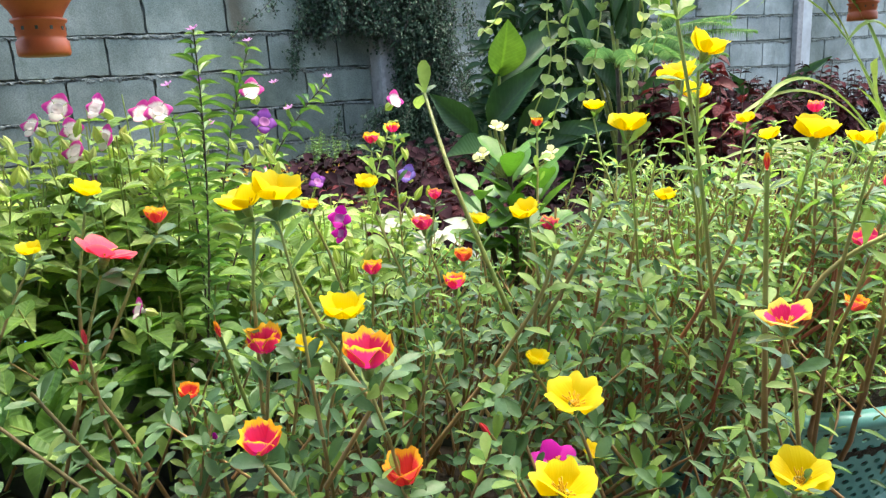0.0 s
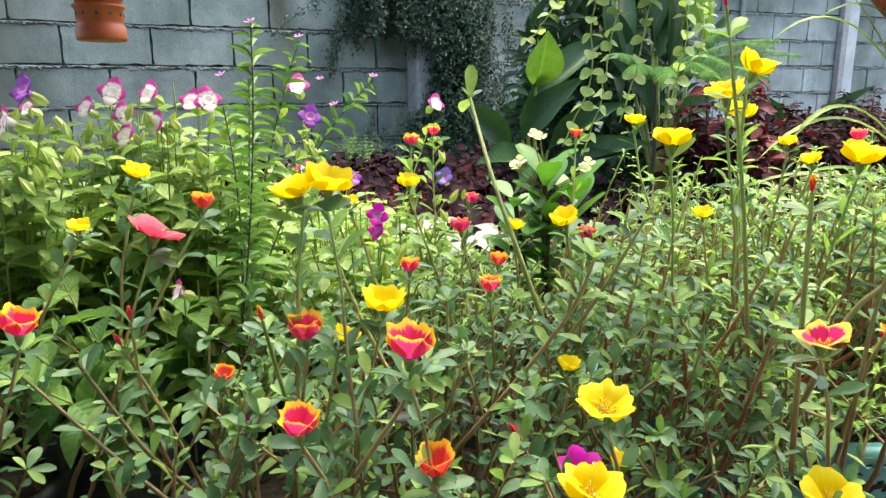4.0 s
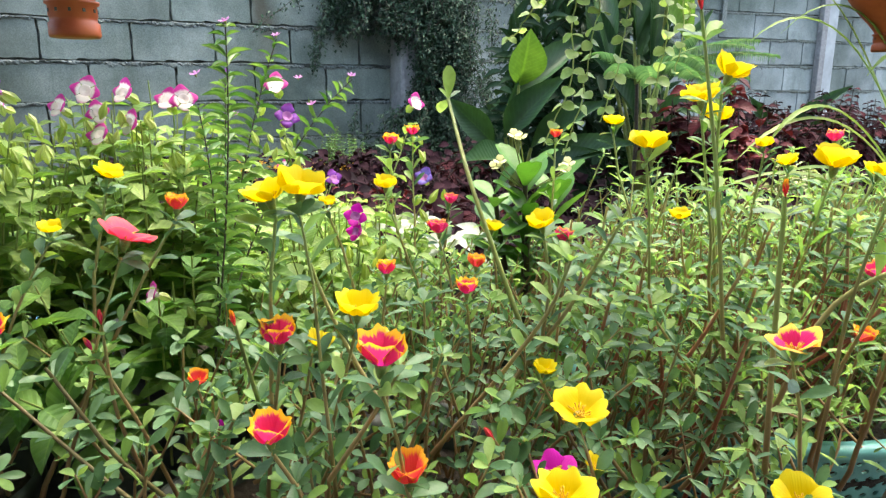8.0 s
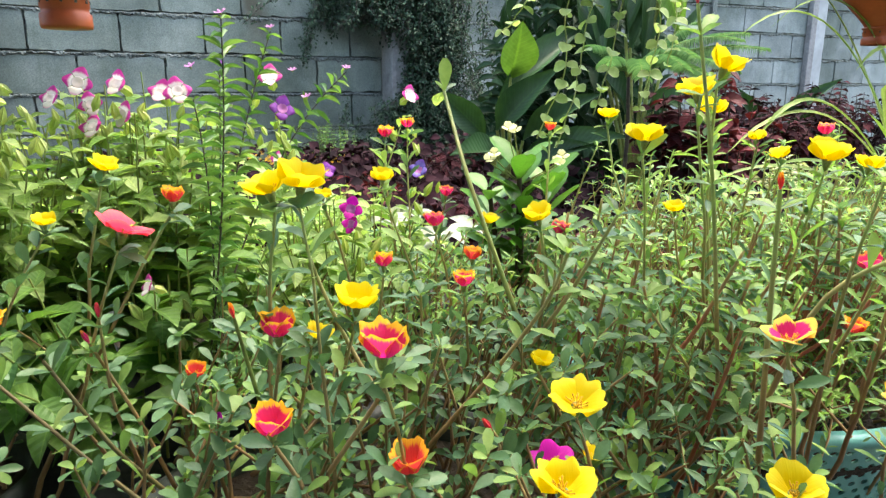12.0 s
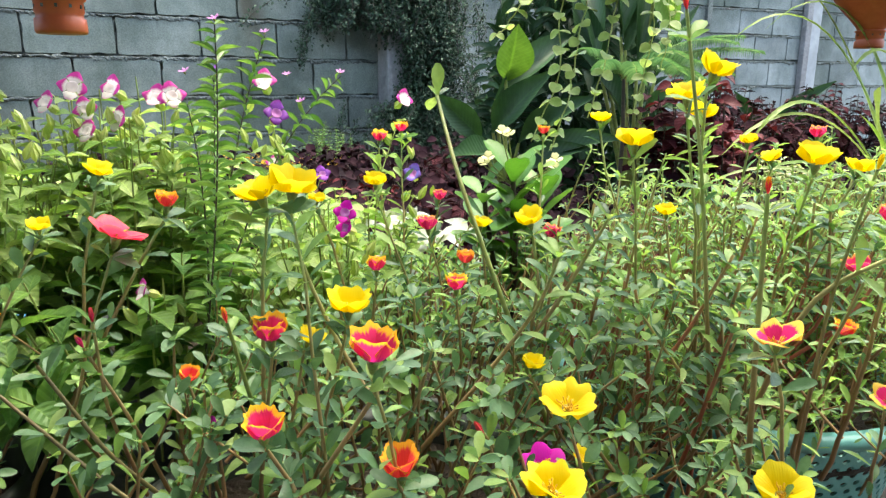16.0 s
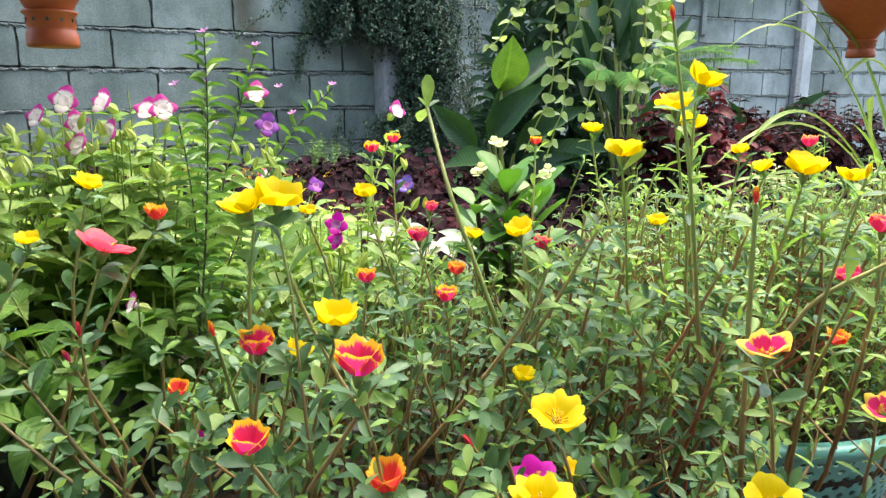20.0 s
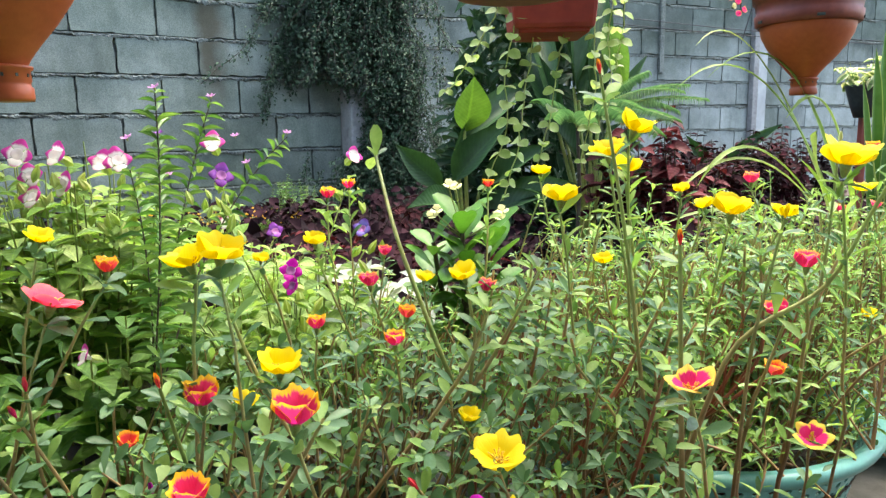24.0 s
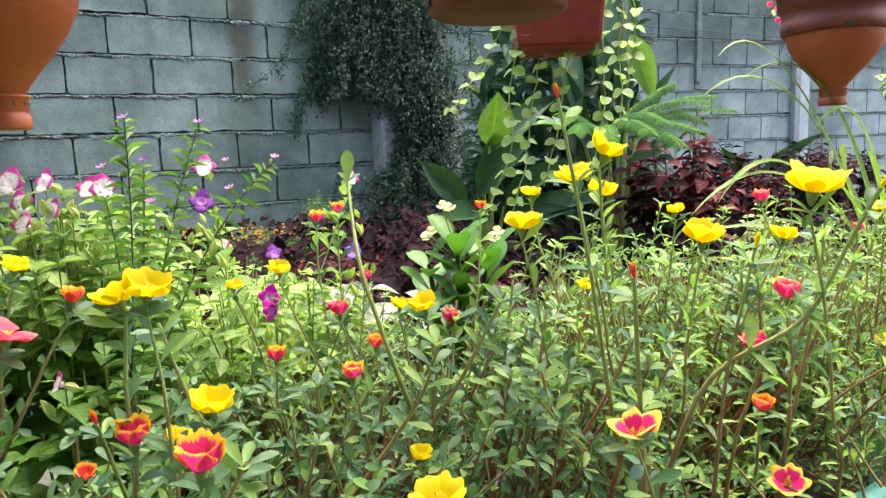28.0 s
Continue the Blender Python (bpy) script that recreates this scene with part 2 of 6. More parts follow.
def block_material(name, dark, light):
    """Cast concrete block: cloudy tone, rain streaks, fine sand grain, small dark pits and chips."""
    m, nt, b = material(name, 0.93, 0.12)
    g = nt.nodes.new("ShaderNodeNewGeometry")

    def grain(scale, detail, rough, stretch=(1, 1, 1)):
        mp = nt.nodes.new("ShaderNodeMapping")
        mp.inputs["Scale"].default_value = stretch
        nt.links.new(g.outputs["Position"], mp.inputs[0])
        n = nt.nodes.new("ShaderNodeTexNoise")
        n.inputs["Scale"].default_value, n.inputs["Detail"].default_value, n.inputs["Roughness"].default_value = scale, detail, rough
        nt.links.new(mp.outputs[0], n.inputs["Vector"])
        return n.outputs["Fac"]

    cloud, sand, pit, streak = grain(6, 7, 0.62), grain(150, 4, 0.7), grain(95, 4, 0.75), grain(9, 4, 0.6, (1, 1, 0.16))
    c = ramp_of(nt, cloud, [(0.3, dark), (0.7, light)])
    c = mixed(nt, c, mixed(nt, c, (0.72, 0.75, 0.72), 1.0, "MULTIPLY"), ramp_of(nt, streak, [(0.5, (0, 0, 0)), (0.75, (0.9,) * 3)]))
    c = mixed(nt, mixed(nt, c, (0.74,) * 3, 1.0, "MULTIPLY"), mixed(nt, c, (1.17,) * 3, 1.0, "MULTIPLY"), ramp_of(nt, sand, [(0.35, (0, 0, 0)), (0.65, (1, 1, 1))]))
    holes = ramp_of(nt, pit, [(0.66, (0, 0, 0)), (0.76, (1, 1, 1))])
    c = mixed(nt, c, mixed(nt, c, (0.5, 0.52, 0.5), 1.0, "MULTIPLY"), holes)
    o = nt.nodes.new("ShaderNodeObjectInfo")
    val = nt.nodes.new("ShaderNodeMapRange")
    val.inputs[3].default_value, val.inputs[4].default_value = 0.82, 1.14
    nt.links.new(o.outputs["Random"], val.inputs[0])
    hue = nt.nodes.new("ShaderNodeHueSaturation")
    nt.links.new(val.outputs[0], hue.inputs["Value"])
    nt.links.new(c, hue.inputs["Color"])
    nt.links.new(hue.outputs[0], b.inputs["Base Color"])
    height = mixed(nt, mixed(nt, sand, cloud, 0.5), (0.0, 0.0, 0.0), holes)
    bumped(nt, b, height, 0.7, 0.006)
    return m


M_SOIL = plain_material("soil", (0.025, 0.018, 0.012), (0.07, 0.05, 0.035), 40, 0.95, 0.8, 0.02)
M_BLOCK = block_material("concrete_block", (0.15, 0.19, 0.168), (0.275, 0.32, 0.285))
M_BLOCKB = block_material("pale_concrete_block", (0.17, 0.205, 0.2), (0.285, 0.33, 0.32))
stained(M_BLOCK, 31.47, 0.92, 0.92, 1.2, -0.30)
stained(M_BLOCKB, 25.15, 9.0, 0.0, 1.0, 0.0)
M_MORTAR = plain_material("mortar", (0.085, 0.105, 0.095), (0.235, 0.27, 0.25), 70, 0.97, 1.0, 0.008, 0.1, 9)
M_POST = plain_material("grey_post", (0.17, 0.18, 0.18), (0.28, 0.29, 0.29), 40, 0.9, 0.4, 0.004)
M_PIPE = plain_material("pale_pipe", (0.25, 0.285, 0.295), (0.32, 0.355, 0.365), 20, 0.5, 0.1, 0.002)
M_TERRA = plain_material("terracotta_plastic", (0.34, 0.072, 0.022), (0.42, 0.095, 0.03), 60, 0.48, 0.12, 0.001, 0.35, 7, (0.78, 0.7, 0.66))
M_BROWN = plain_material("brown_plastic", (0.18, 0.042, 0.028), (0.25, 0.06, 0.04), 50, 0.5, 0.15, 0.001, 0.35, 9, (0.6, 0.5, 0.45))
M_RED = plain_material("red_plastic", (0.26, 0.03, 0.02), (0.36, 0.045, 0.028), 50, 0.45, 0.1, 0.001, 0.4, 9, (0.7, 0.6, 0.6))
M_TEAL = plain_material("teal_plastic", (0.09, 0.31, 0.285), (0.14, 0.41, 0.38), 50, 0.35, 0.1, 0.001, 0.5, 6, (0.8, 0.82, 0.8))
M_DARKPOT = plain_material("dark_plastic", (0.018, 0.027, 0.025), (0.045, 0.06, 0.055), 50, 0.5, 0.2, 0.001)
M_BLUE = plain_material("blue_plastic", (0.01, 0.11, 0.24), (0.015, 0.16, 0.32), 50, 0.35, 0.1, 0.001)
M_SLAB = plain_material("grey_slab", (0.06, 0.06, 0.055), (0.13, 0.13, 0.12), 30, 0.9, 0.5, 0.006)
M_BACK_WALL = plain_material("painted_render", (0.5, 0.5, 0.47), (0.62, 0.62, 0.58), 20, 0.85, 0.3, 0.004)
M_ROOF = plain_material("roof_sheet", (0.2, 0.21, 0.22), (0.3, 0.31, 0.32), 12, 0.6, 0.2, 0.004)
M_WIRE = plain_material("wire", (0.02, 0.02, 0.02), (0.05, 0.05, 0.05), 60, 0.5, 0.1, 0.001)

M_STEM_GREEN = plain_material("green_stem", (0.13, 0.21, 0.045), (0.26, 0.34, 0.09), 70, 0.45, 0.2, 0.001, 0.4, 14, (1.0, 0.62, 0.5))
M_STEM_OLIVE = plain_material("olive_stem", (0.085, 0.075, 0.028), (0.15, 0.13, 0.05), 70, 0.5, 0.2, 0.001, 0.35, 14, (1.0, 0.8, 0.7))
M_STEM_DARK = plain_material("dark_stem", (0.03, 0.025, 0.02), (0.07, 0.055, 0.035), 60, 0.6, 0.3, 0.001)


def stem_material(name, tones, z0, z1):
    """A fleshy stem: red-brown where it is old and low, tan and then green towards its young top, blotched."""
    m, nt, b = material(name, 0.5, 0.35)
    g = nt.nodes.new("ShaderNodeNewGeometry")
    sep = nt.nodes.new("ShaderNodeSeparateXYZ")
    nt.links.new(g.outputs["Position"], sep.inputs[0])
    up = nt.nodes.new("ShaderNodeMapRange")
    up.inputs[1].default_value, up.inputs[2].default_value = z0, z1
    nt.links.new(sep.outputs[2], up.inputs[0])
    wob = nt.nodes.new("ShaderNodeMath")
    wob.operation = "MULTIPLY_ADD"
    wob.inputs[1].default_value = 0.5
    n = noise_of(nt, 38.0, 3.0)
    nt.links.new(n, wob.inputs[0])
    nt.links.new(up.outputs[0], wob.inputs[2])
    c = ramp_of(nt, wob.outputs[0], [(0.2, tones[0]), (0.55, tones[1]), (0.95, tones[2])])
    nt.links.new(c, b.inputs["Base Color"])
    bumped(nt, b, noise_of(nt, 220.0, 3.0), 0.3, 0.001)
    t = nt.nodes.new("ShaderNodeBsdfTranslucent")
    nt.links.new(c, t.inputs[0])
    mix = nt.nodes.new("ShaderNodeMixShader")
    mix.inputs[0].default_value = 0.3
    nt.links.new(b.outputs[0], mix.inputs[1])
    nt.links.new(t.outputs[0], mix.inputs[2])
    nt.links.new(mix.outputs[0], nt.nodes["Material Output"].inputs[0])
    return m


M_STEM = stem_material("purslane_stem", ((0.26, 0.15, 0.075), (0.40, 0.29, 0.125), (0.36, 0.44, 0.15)), 0.55, 0.80)
M_STEM_OLD = stem_material("old_purslane_stem", ((0.42, 0.12, 0.075), (0.48, 0.2, 0.11), (0.44, 0.36, 0.15)), 0.56, 0.74)
# darker and paler leaf tones; their mix paints front plants shaded, mid ones lit
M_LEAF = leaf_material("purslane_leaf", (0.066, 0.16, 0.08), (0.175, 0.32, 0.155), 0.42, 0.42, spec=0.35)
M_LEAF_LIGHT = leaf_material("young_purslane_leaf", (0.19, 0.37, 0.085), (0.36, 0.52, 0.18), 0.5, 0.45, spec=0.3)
M_TOR = leaf_material("wishbone_leaf", (0.15, 0.30, 0.055), (0.37, 0.51, 0.175), 0.5, 0.45, veins=0.09)
M_TOR_DARK = leaf_material("broad_leaf", (0.06, 0.17, 0.045), (0.2, 0.37, 0.09), 0.5, 0.45, spec=0.3, veins=0.09)
M_CALYX = leaf_material("calyx", (0.5, 0.62, 0.24), (0.7, 0.76, 0.4), 0.5, 0.5)
M_CUPHEA = leaf_material("narrow_leaf", (0.06, 0.18, 0.04), (0.2, 0.36, 0.1), 0.4, 0.35)
M_CREEPER = leaf_material("creeper_leaf", (0.01, 0.03, 0.017), (0.045, 0.1, 0.055), 0.15, 0.5, spec=0.25)
# one broad leaf in a shaded and a lit copy; the light is in the colour
M_CANNA_SHADED = leaf_material("broad_dark_leaf", (0.02, 0.062, 0.024), (0.038, 0.1, 0.036), 0.25, 0.4, 30, spec=0.3, veins=0.035)
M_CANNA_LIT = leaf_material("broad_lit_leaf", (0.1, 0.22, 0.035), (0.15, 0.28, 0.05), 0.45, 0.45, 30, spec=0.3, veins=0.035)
M_FERN = leaf_material("fern_leaf", (0.08, 0.21, 0.09), (0.19, 0.36, 0.17), 0.4, 0.5)
M_VINE = leaf_material("vine_leaf", (0.27, 0.42, 0.12), (0.46, 0.6, 0.26), 0.5, 0.45, 90, ((0.5, 0.57, 0.34), 0.78))
M_COLEUS = leaf_material("coleus_leaf", (0.022, 0.006, 0.009), (0.05, 0.011, 0.016), 0.12, 0.75, spec=0.06, veins=0.1)
M_COLEUS_RED = leaf_material("red_coleus_leaf", (0.05, 0.008, 0.012), (0.115, 0.014, 0.022), 0.2, 0.6, spec=0.15, veins=0.1)
M_PURPLE = leaf_material("purple_leaf", (0.009, 0.006, 0.008), (0.03, 0.012, 0.018), 0.05, 0.8, spec=0.05)
M_VARIEG = leaf_material("striped_leaf", (0.06, 0.16, 0.04), (0.1, 0.22, 0.06), 0.35, 0.35, 60, ((0.36, 0.46, 0.18), 0.84))
M_CREAM = leaf_material("cream_leaf", (0.12, 0.22, 0.06), (0.2, 0.32, 0.1), 0.35, 0.45, 60, ((0.6, 0.6, 0.35), 0.45))
M_MILII = leaf_material("spurge_leaf", (0.06, 0.19, 0.025), (0.125, 0.3, 0.05), 0.4, 0.38)
M_SILVER = leaf_material("silver_leaf", (0.28, 0.33, 0.28), (0.48, 0.52, 0.46), 0.35, 0.5)
# near-black leaf: the shade deep in the bed is put into its colour
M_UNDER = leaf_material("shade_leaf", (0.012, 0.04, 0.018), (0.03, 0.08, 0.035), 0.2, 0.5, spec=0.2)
M_GRASS = leaf_material("arching_leaf", (0.19, 0.33, 0.06), (0.40, 0.5, 0.17), 0.45, 0.4)

P_YELLOW = petal_material("yellow_petal", (0.88, 0.68, 0.01), (0.9, 0.75, 0.03), 0.7, 0.2, 0.2, 0.5)
P_FIRE = petal_material("rose_petal_yellow_rim", (0.86, 0.045, 0.20), (0.95, 0.56, 0.03), 0.78, 0.05, 0.26, 0.45, (0.82, 0.03, 0.42), sides=0.95)
P_STAR = petal_material("rose_blotched_petal", (0.80, 0.02, 0.19), (0.92, 0.62, 0.08), 0.72, 0.04, 0.18, 0.35, sides=1.12)
P_ORANGE = petal_material("orange_petal", (0.85, 0.08, 0.09), (0.92, 0.44, 0.03), 0.76, 0.08, 0.25, 0.4)
P_CORAL = petal_material("coral_petal", (0.86, 0.06, 0.13), (0.88, 0.13, 0.14), 0.75, 0.2, 0.2, 0.4)
P_PINK = petal_material("pink_petal", (0.86, 0.05, 0.24), (0.92, 0.42, 0.08), 0.88, 0.06, 0.2, 0.4)
P_MAGENTA = petal_material("purple_petal", (0.6, 0.005, 0.42), (0.66, 0.01, 0.46), 0.75, 0.2, 0.2, 0.35)
P_WHITE = petal_material("white_petal_magenta_tip", (0.92, 0.86, 0.88), (0.62, 0.05, 0.36), 0.5, 0.1, 0.16, 0.45, sides=0.45)
P_PALE = petal_material("pale_pink_petal", (0.92, 0.88, 0.89), (0.80, 0.42, 0.62), 0.86, 0.1, 0.12, 0.45, sides=0.5)
P_VIOLET = petal_material("violet_petal", (0.3, 0.08, 0.5), (0.14, 0.01, 0.2), 0.75, 0.2, 0.2, 0.3)
P_PALEPURPLE = petal_material("lilac_petal", (0.55, 0.22, 0.58), (0.62, 0.32, 0.62), 0.7, 0.2, 0.2, 0.35)
P_CREAM = petal_material("cream_bract", (0.78, 0.76, 0.4), (0.74, 0.78, 0.42), 0.7, 0.2, 0.2, 0.35)
P_BLUE = petal_material("blue_petal", (0.2, 0.17, 0.6), (0.12, 0.05, 0.35), 0.7, 0.2, 0.2, 0.35)
M_STAMEN = plain_material("stamen", (0.75, 0.42, 0.02), (0.85, 0.55, 0.05), 200, 0.6, 0.2, 0.001)


# ---- mesh helpers ----
def np_mesh(name, verts, quads, mat, uv=None, smooth=True):
    """A mesh from arrays: verts (n, 3), quads (m, 4), and a uv for each vertex."""
    me = bpy.data.meshes.new(name)
    verts, quads = np.asarray(verts, np.float32), np.asarray(quads, np.int32)
    k = quads.shape[1]
    me.vertices.add(len(verts))
    me.vertices.foreach_set("co", verts.ravel())
    me.loops.add(quads.size)
    me.loops.foreach_set("vertex_index", quads.ravel())
    me.polygons.add(len(quads))
    me.polygons.foreach_set("loop_start", np.arange(0, quads.size, k, dtype=np.int32))
    me.polygons.foreach_set("use_smooth", np.full(len(quads), smooth))
    if uv is not None:
        layer = me.uv_layers.new(name="UVMap")
        layer.data.foreach_set("uv", np.asarray(uv, np.float32)[quads.ravel()].ravel())
    me.materials.append(mat)
    me.update(calc_edges=True)
    return me


def part(name, me, parent, label="", m=None, kind=""):
    """A mesh (or bmesh with its material) as one object under a thing or a part."""
    ob = new(name, me)
    ob.parent = parent
    if m is not None:
        ob.matrix_basis = m
    return tagged(ob, label, "", "", kind)


def thing(name, place, label, category, group="", kind="", data=None):
    ob = new(name, data)
    ob.location = place
    return tagged(ob, label, category, group, kind)


def unit(v):
    v = np.asarray(v, float)
    return v / (np.linalg.norm(v, axis=-1, keepdims=True) + 1e-9)


def leaf_shape(profile, bend=0.2, fold=0.25, rows=5, wave=0.0):
    """A leaf of length 1 along y, half width 1 along x: verts, quads and uv. profile: half widths from base to tip."""
    ts = np.linspace(0, 1, rows)
    w = np.interp(ts, np.linspace(0, 1, len(profile)), profile)
    v, uv = [], []
    for i, (t, h) in enumerate(zip(ts, w)):
        for s in (-1, 0, 1):
            v.append((s * h, t, -bend * t * t + fold * abs(s) * h * 0.5 + wave * math.sin(9 * t + s) * abs(s)))
            uv.append((s * (0.25 + 0.75 * min(1, h / max(w))), t))
    q = []
    for i in range(rows - 1):
        for s in (0, 1):
            a = 3 * i + s
            q.append((a, a + 1, a + 4, a + 3))
    return np.array(v), np.array(q), np.array(uv)


SPOON = leaf_shape((0.14, 0.4, 0.75, 1.0, 0.95, 0.35), 0.15, 0.15, 6)
OVATE = leaf_shape((0.08, 0.6, 0.95, 1.0, 0.8, 0.45, 0.03), 0.25, 0.3, 7)
LANCE = leaf_shape((0.15, 0.8, 1.0, 0.7, 0.04), 0.25, 0.4, 5)
ROUND = leaf_shape((0.35, 0.8, 0.97, 1.0, 0.95, 0.75, 0.1), 0.15, 0.3, 9)


def leaves_arrays(shape, pos, way, up, length, width):
    """Many copies of a leaf shape: at pos, along way, its face towards up."""
    v, q, uv = shape
    pos, way = np.asarray(pos, float).reshape(-1, 3), unit(way).reshape(-1, 3)
    n = len(pos)
    side = unit(np.cross(way, np.broadcast_to(up, way.shape)))
    face = np.cross(side, way)
    length, width = np.broadcast_to(length, n), np.broadcast_to(width, n)
    out = (pos[:, None] + v[None, :, 0:1] * (width / 2)[:, None, None] * side[:, None]
           + v[None, :, 1:2] * length[:, None, None] * way[:, None] + v[None, :, 2:3] * length[:, None, None] * face[:, None])
    quads = q[None] + (np.arange(n) * len(v))[:, None, None]
    return out.reshape(-1, 3), quads.reshape(-1, 4), np.tile(uv, (n, 1))


def join_arrays(chunks):
    vs, qs, us, k = [], [], [], 0
    for v, q, u in chunks:
        vs.append(v), qs.append(q + k), us.append(u)
        k += len(v)
    return np.concatenate(vs), np.concatenate(qs), np.concatenate(us)


def tube_arrays(points, radii, sides=6):
    p = np.asarray(points, float)
    n = len(p)
    radii = np.broadcast_to(radii, n)
    t = unit(np.gradient(p, axis=0))
    ref = np.array([0.3, 0.9, 0.1]) if abs(t[0, 2]) > 0.8 else np.array([0.0, 0.1, 1.0])
    a = unit(np.cross(t, ref))
    b = np.cross(t, a)
    ang = np.linspace(0, 2 * math.pi, sides, endpoint=False)
    ring = p[:, None] + radii[:, None, None] * (np.cos(ang)[None, :, None] * a[:, None] + np.sin(ang)[None, :, None] * b[:, None])
    i, j = np.meshgrid(np.arange(n - 1), np.arange(sides), indexing="ij")
    k = (j + 1) % sides
    q = np.stack([i * sides + j, i * sides + k, (i + 1) * sides + k, (i + 1) * sides + j], -1).reshape(-1, 4)
    uv = np.zeros((n * sides, 2))
    return ring.reshape(-1, 3), q, uv


def curve_points(a, b, c, n=8):
    """A quadratic curve from a by b to c."""
    t = np.linspace(0, 1, n)[:, None]
    return (1 - t) ** 2 * np.asarray(a) + 2 * t * (1 - t) * np.asarray(b) + t * t * np.asarray(c)


def lathe(profile, sides=48, cap=False):
    """A turned form from (radius, height) pairs."""
    pr = np.asarray(profile, float)
    n = len(pr)
    ang = np.linspace(0, 2 * math.pi, sides, endpoint=False)
    v = np.stack([pr[:, None, 0] * np.cos(ang), pr[:, None, 0] * np.sin(ang), np.broadcast_to(pr[:, None, 1], (n, sides))], -1).reshape(-1, 3)
    i, j = np.meshgrid(np.arange(n - 1), np.arange(sides), indexing="ij")
    k = (j + 1) % sides
    q = np.stack([i * sides + j, i * sides + k, (i + 1) * sides + k, (i + 1) * sides + j], -1).reshape(-1, 4)
    return v, q


def box_mesh(name, size, mat, bevel=0.0, taper=1.0, rough=0.0, seed=0):
    """A box centred on its base's middle, with bevelled edges; taper narrows its foot."""
    bm = bmesh.new()
    bmesh.ops.create_cube(bm, size=1.0)
    for v in bm.verts:
        k = taper if v.co.z < 0 else 1.0
        v.co = Vector((v.co.x * size[0] * k, v.co.y * size[1] * k, (v.co.z + 0.5) * size[2]))
    if bevel:
        bmesh.ops.bevel(bm, geom=bm.edges[:], offset=bevel, segments=2, affect="EDGES", profile=0.6)
    if rough:
        rnd = random.Random(seed)
        for v in bm.verts:
            v.co += Vector([rnd.uniform(-rough, rough) for _ in range(3)])
    me = bpy.data.meshes.new(name)
    bm.to_mesh(me)
    bm.free()
    me.materials.append(mat)
    return me


def turned(v):
    return Matrix(v).to_4x4()


def frame_of(place, axis, spin=0.0, size=1.0):
    """A pose whose z lies along axis."""
    q = Vector(axis).to_track_quat("Z", "Y").to_matrix().to_4x4()
    return Matrix.Translation(place) @ q @ Matrix.Rotation(spin, 4, "Z") @ Matrix.Scale(size, 4)


# ---- ground ----
gx, gy = np.meshgrid(np.linspace(-1, 1, 90), np.linspace(-1, 1, 90))
gx, gy = 60 * np.sign(gx) * np.abs(gx) ** 2.4, 60 * np.sign(gy) * np.abs(gy) ** 2.4 + 3
gz = np.array([0.03 * noise.noise((a * 2, b * 2, 0)) + 0.015 * noise.noise((a * 9, b * 9, 3)) for a, b in zip(gx.ravel(), gy.ravel())])
gz += 0.28 * np.clip((gy.ravel() - 1.55) / 0.4, 0, 1)
gi = np.arange(90 * 90).reshape(90, 90)
ground = new("ground", np_mesh("ground", np.stack([gx.ravel(), gy.ravel(), gz], 1),
                               np.stack([gi[:-1, :-1], gi[:-1, 1:], gi[1:, 1:], gi[1:, :-1]], -1).reshape(-1, 4), M_SOIL))
tagged(ground, "dark bare garden soil with rough clods", "ground", kind="structure")

# ---- block walls ----
LEFT_AZ, LEFT_DIST = 31.47, 4.109
RIGHT_AZ, RIGHT_DIST = 25.15, 4.653


def wall_frame(az, dist):
    """x along the wall, y away from the garden, z up; y = 0 is the face."""
    a = radians(az)
    return Matrix(((math.cos(a), -math.sin(a), 0, -math.sin(a) * dist), (math.sin(a), math.cos(a), 0, math.cos(a) * dist), (0, 0, 1, 0), (0, 0, 0, 1)))


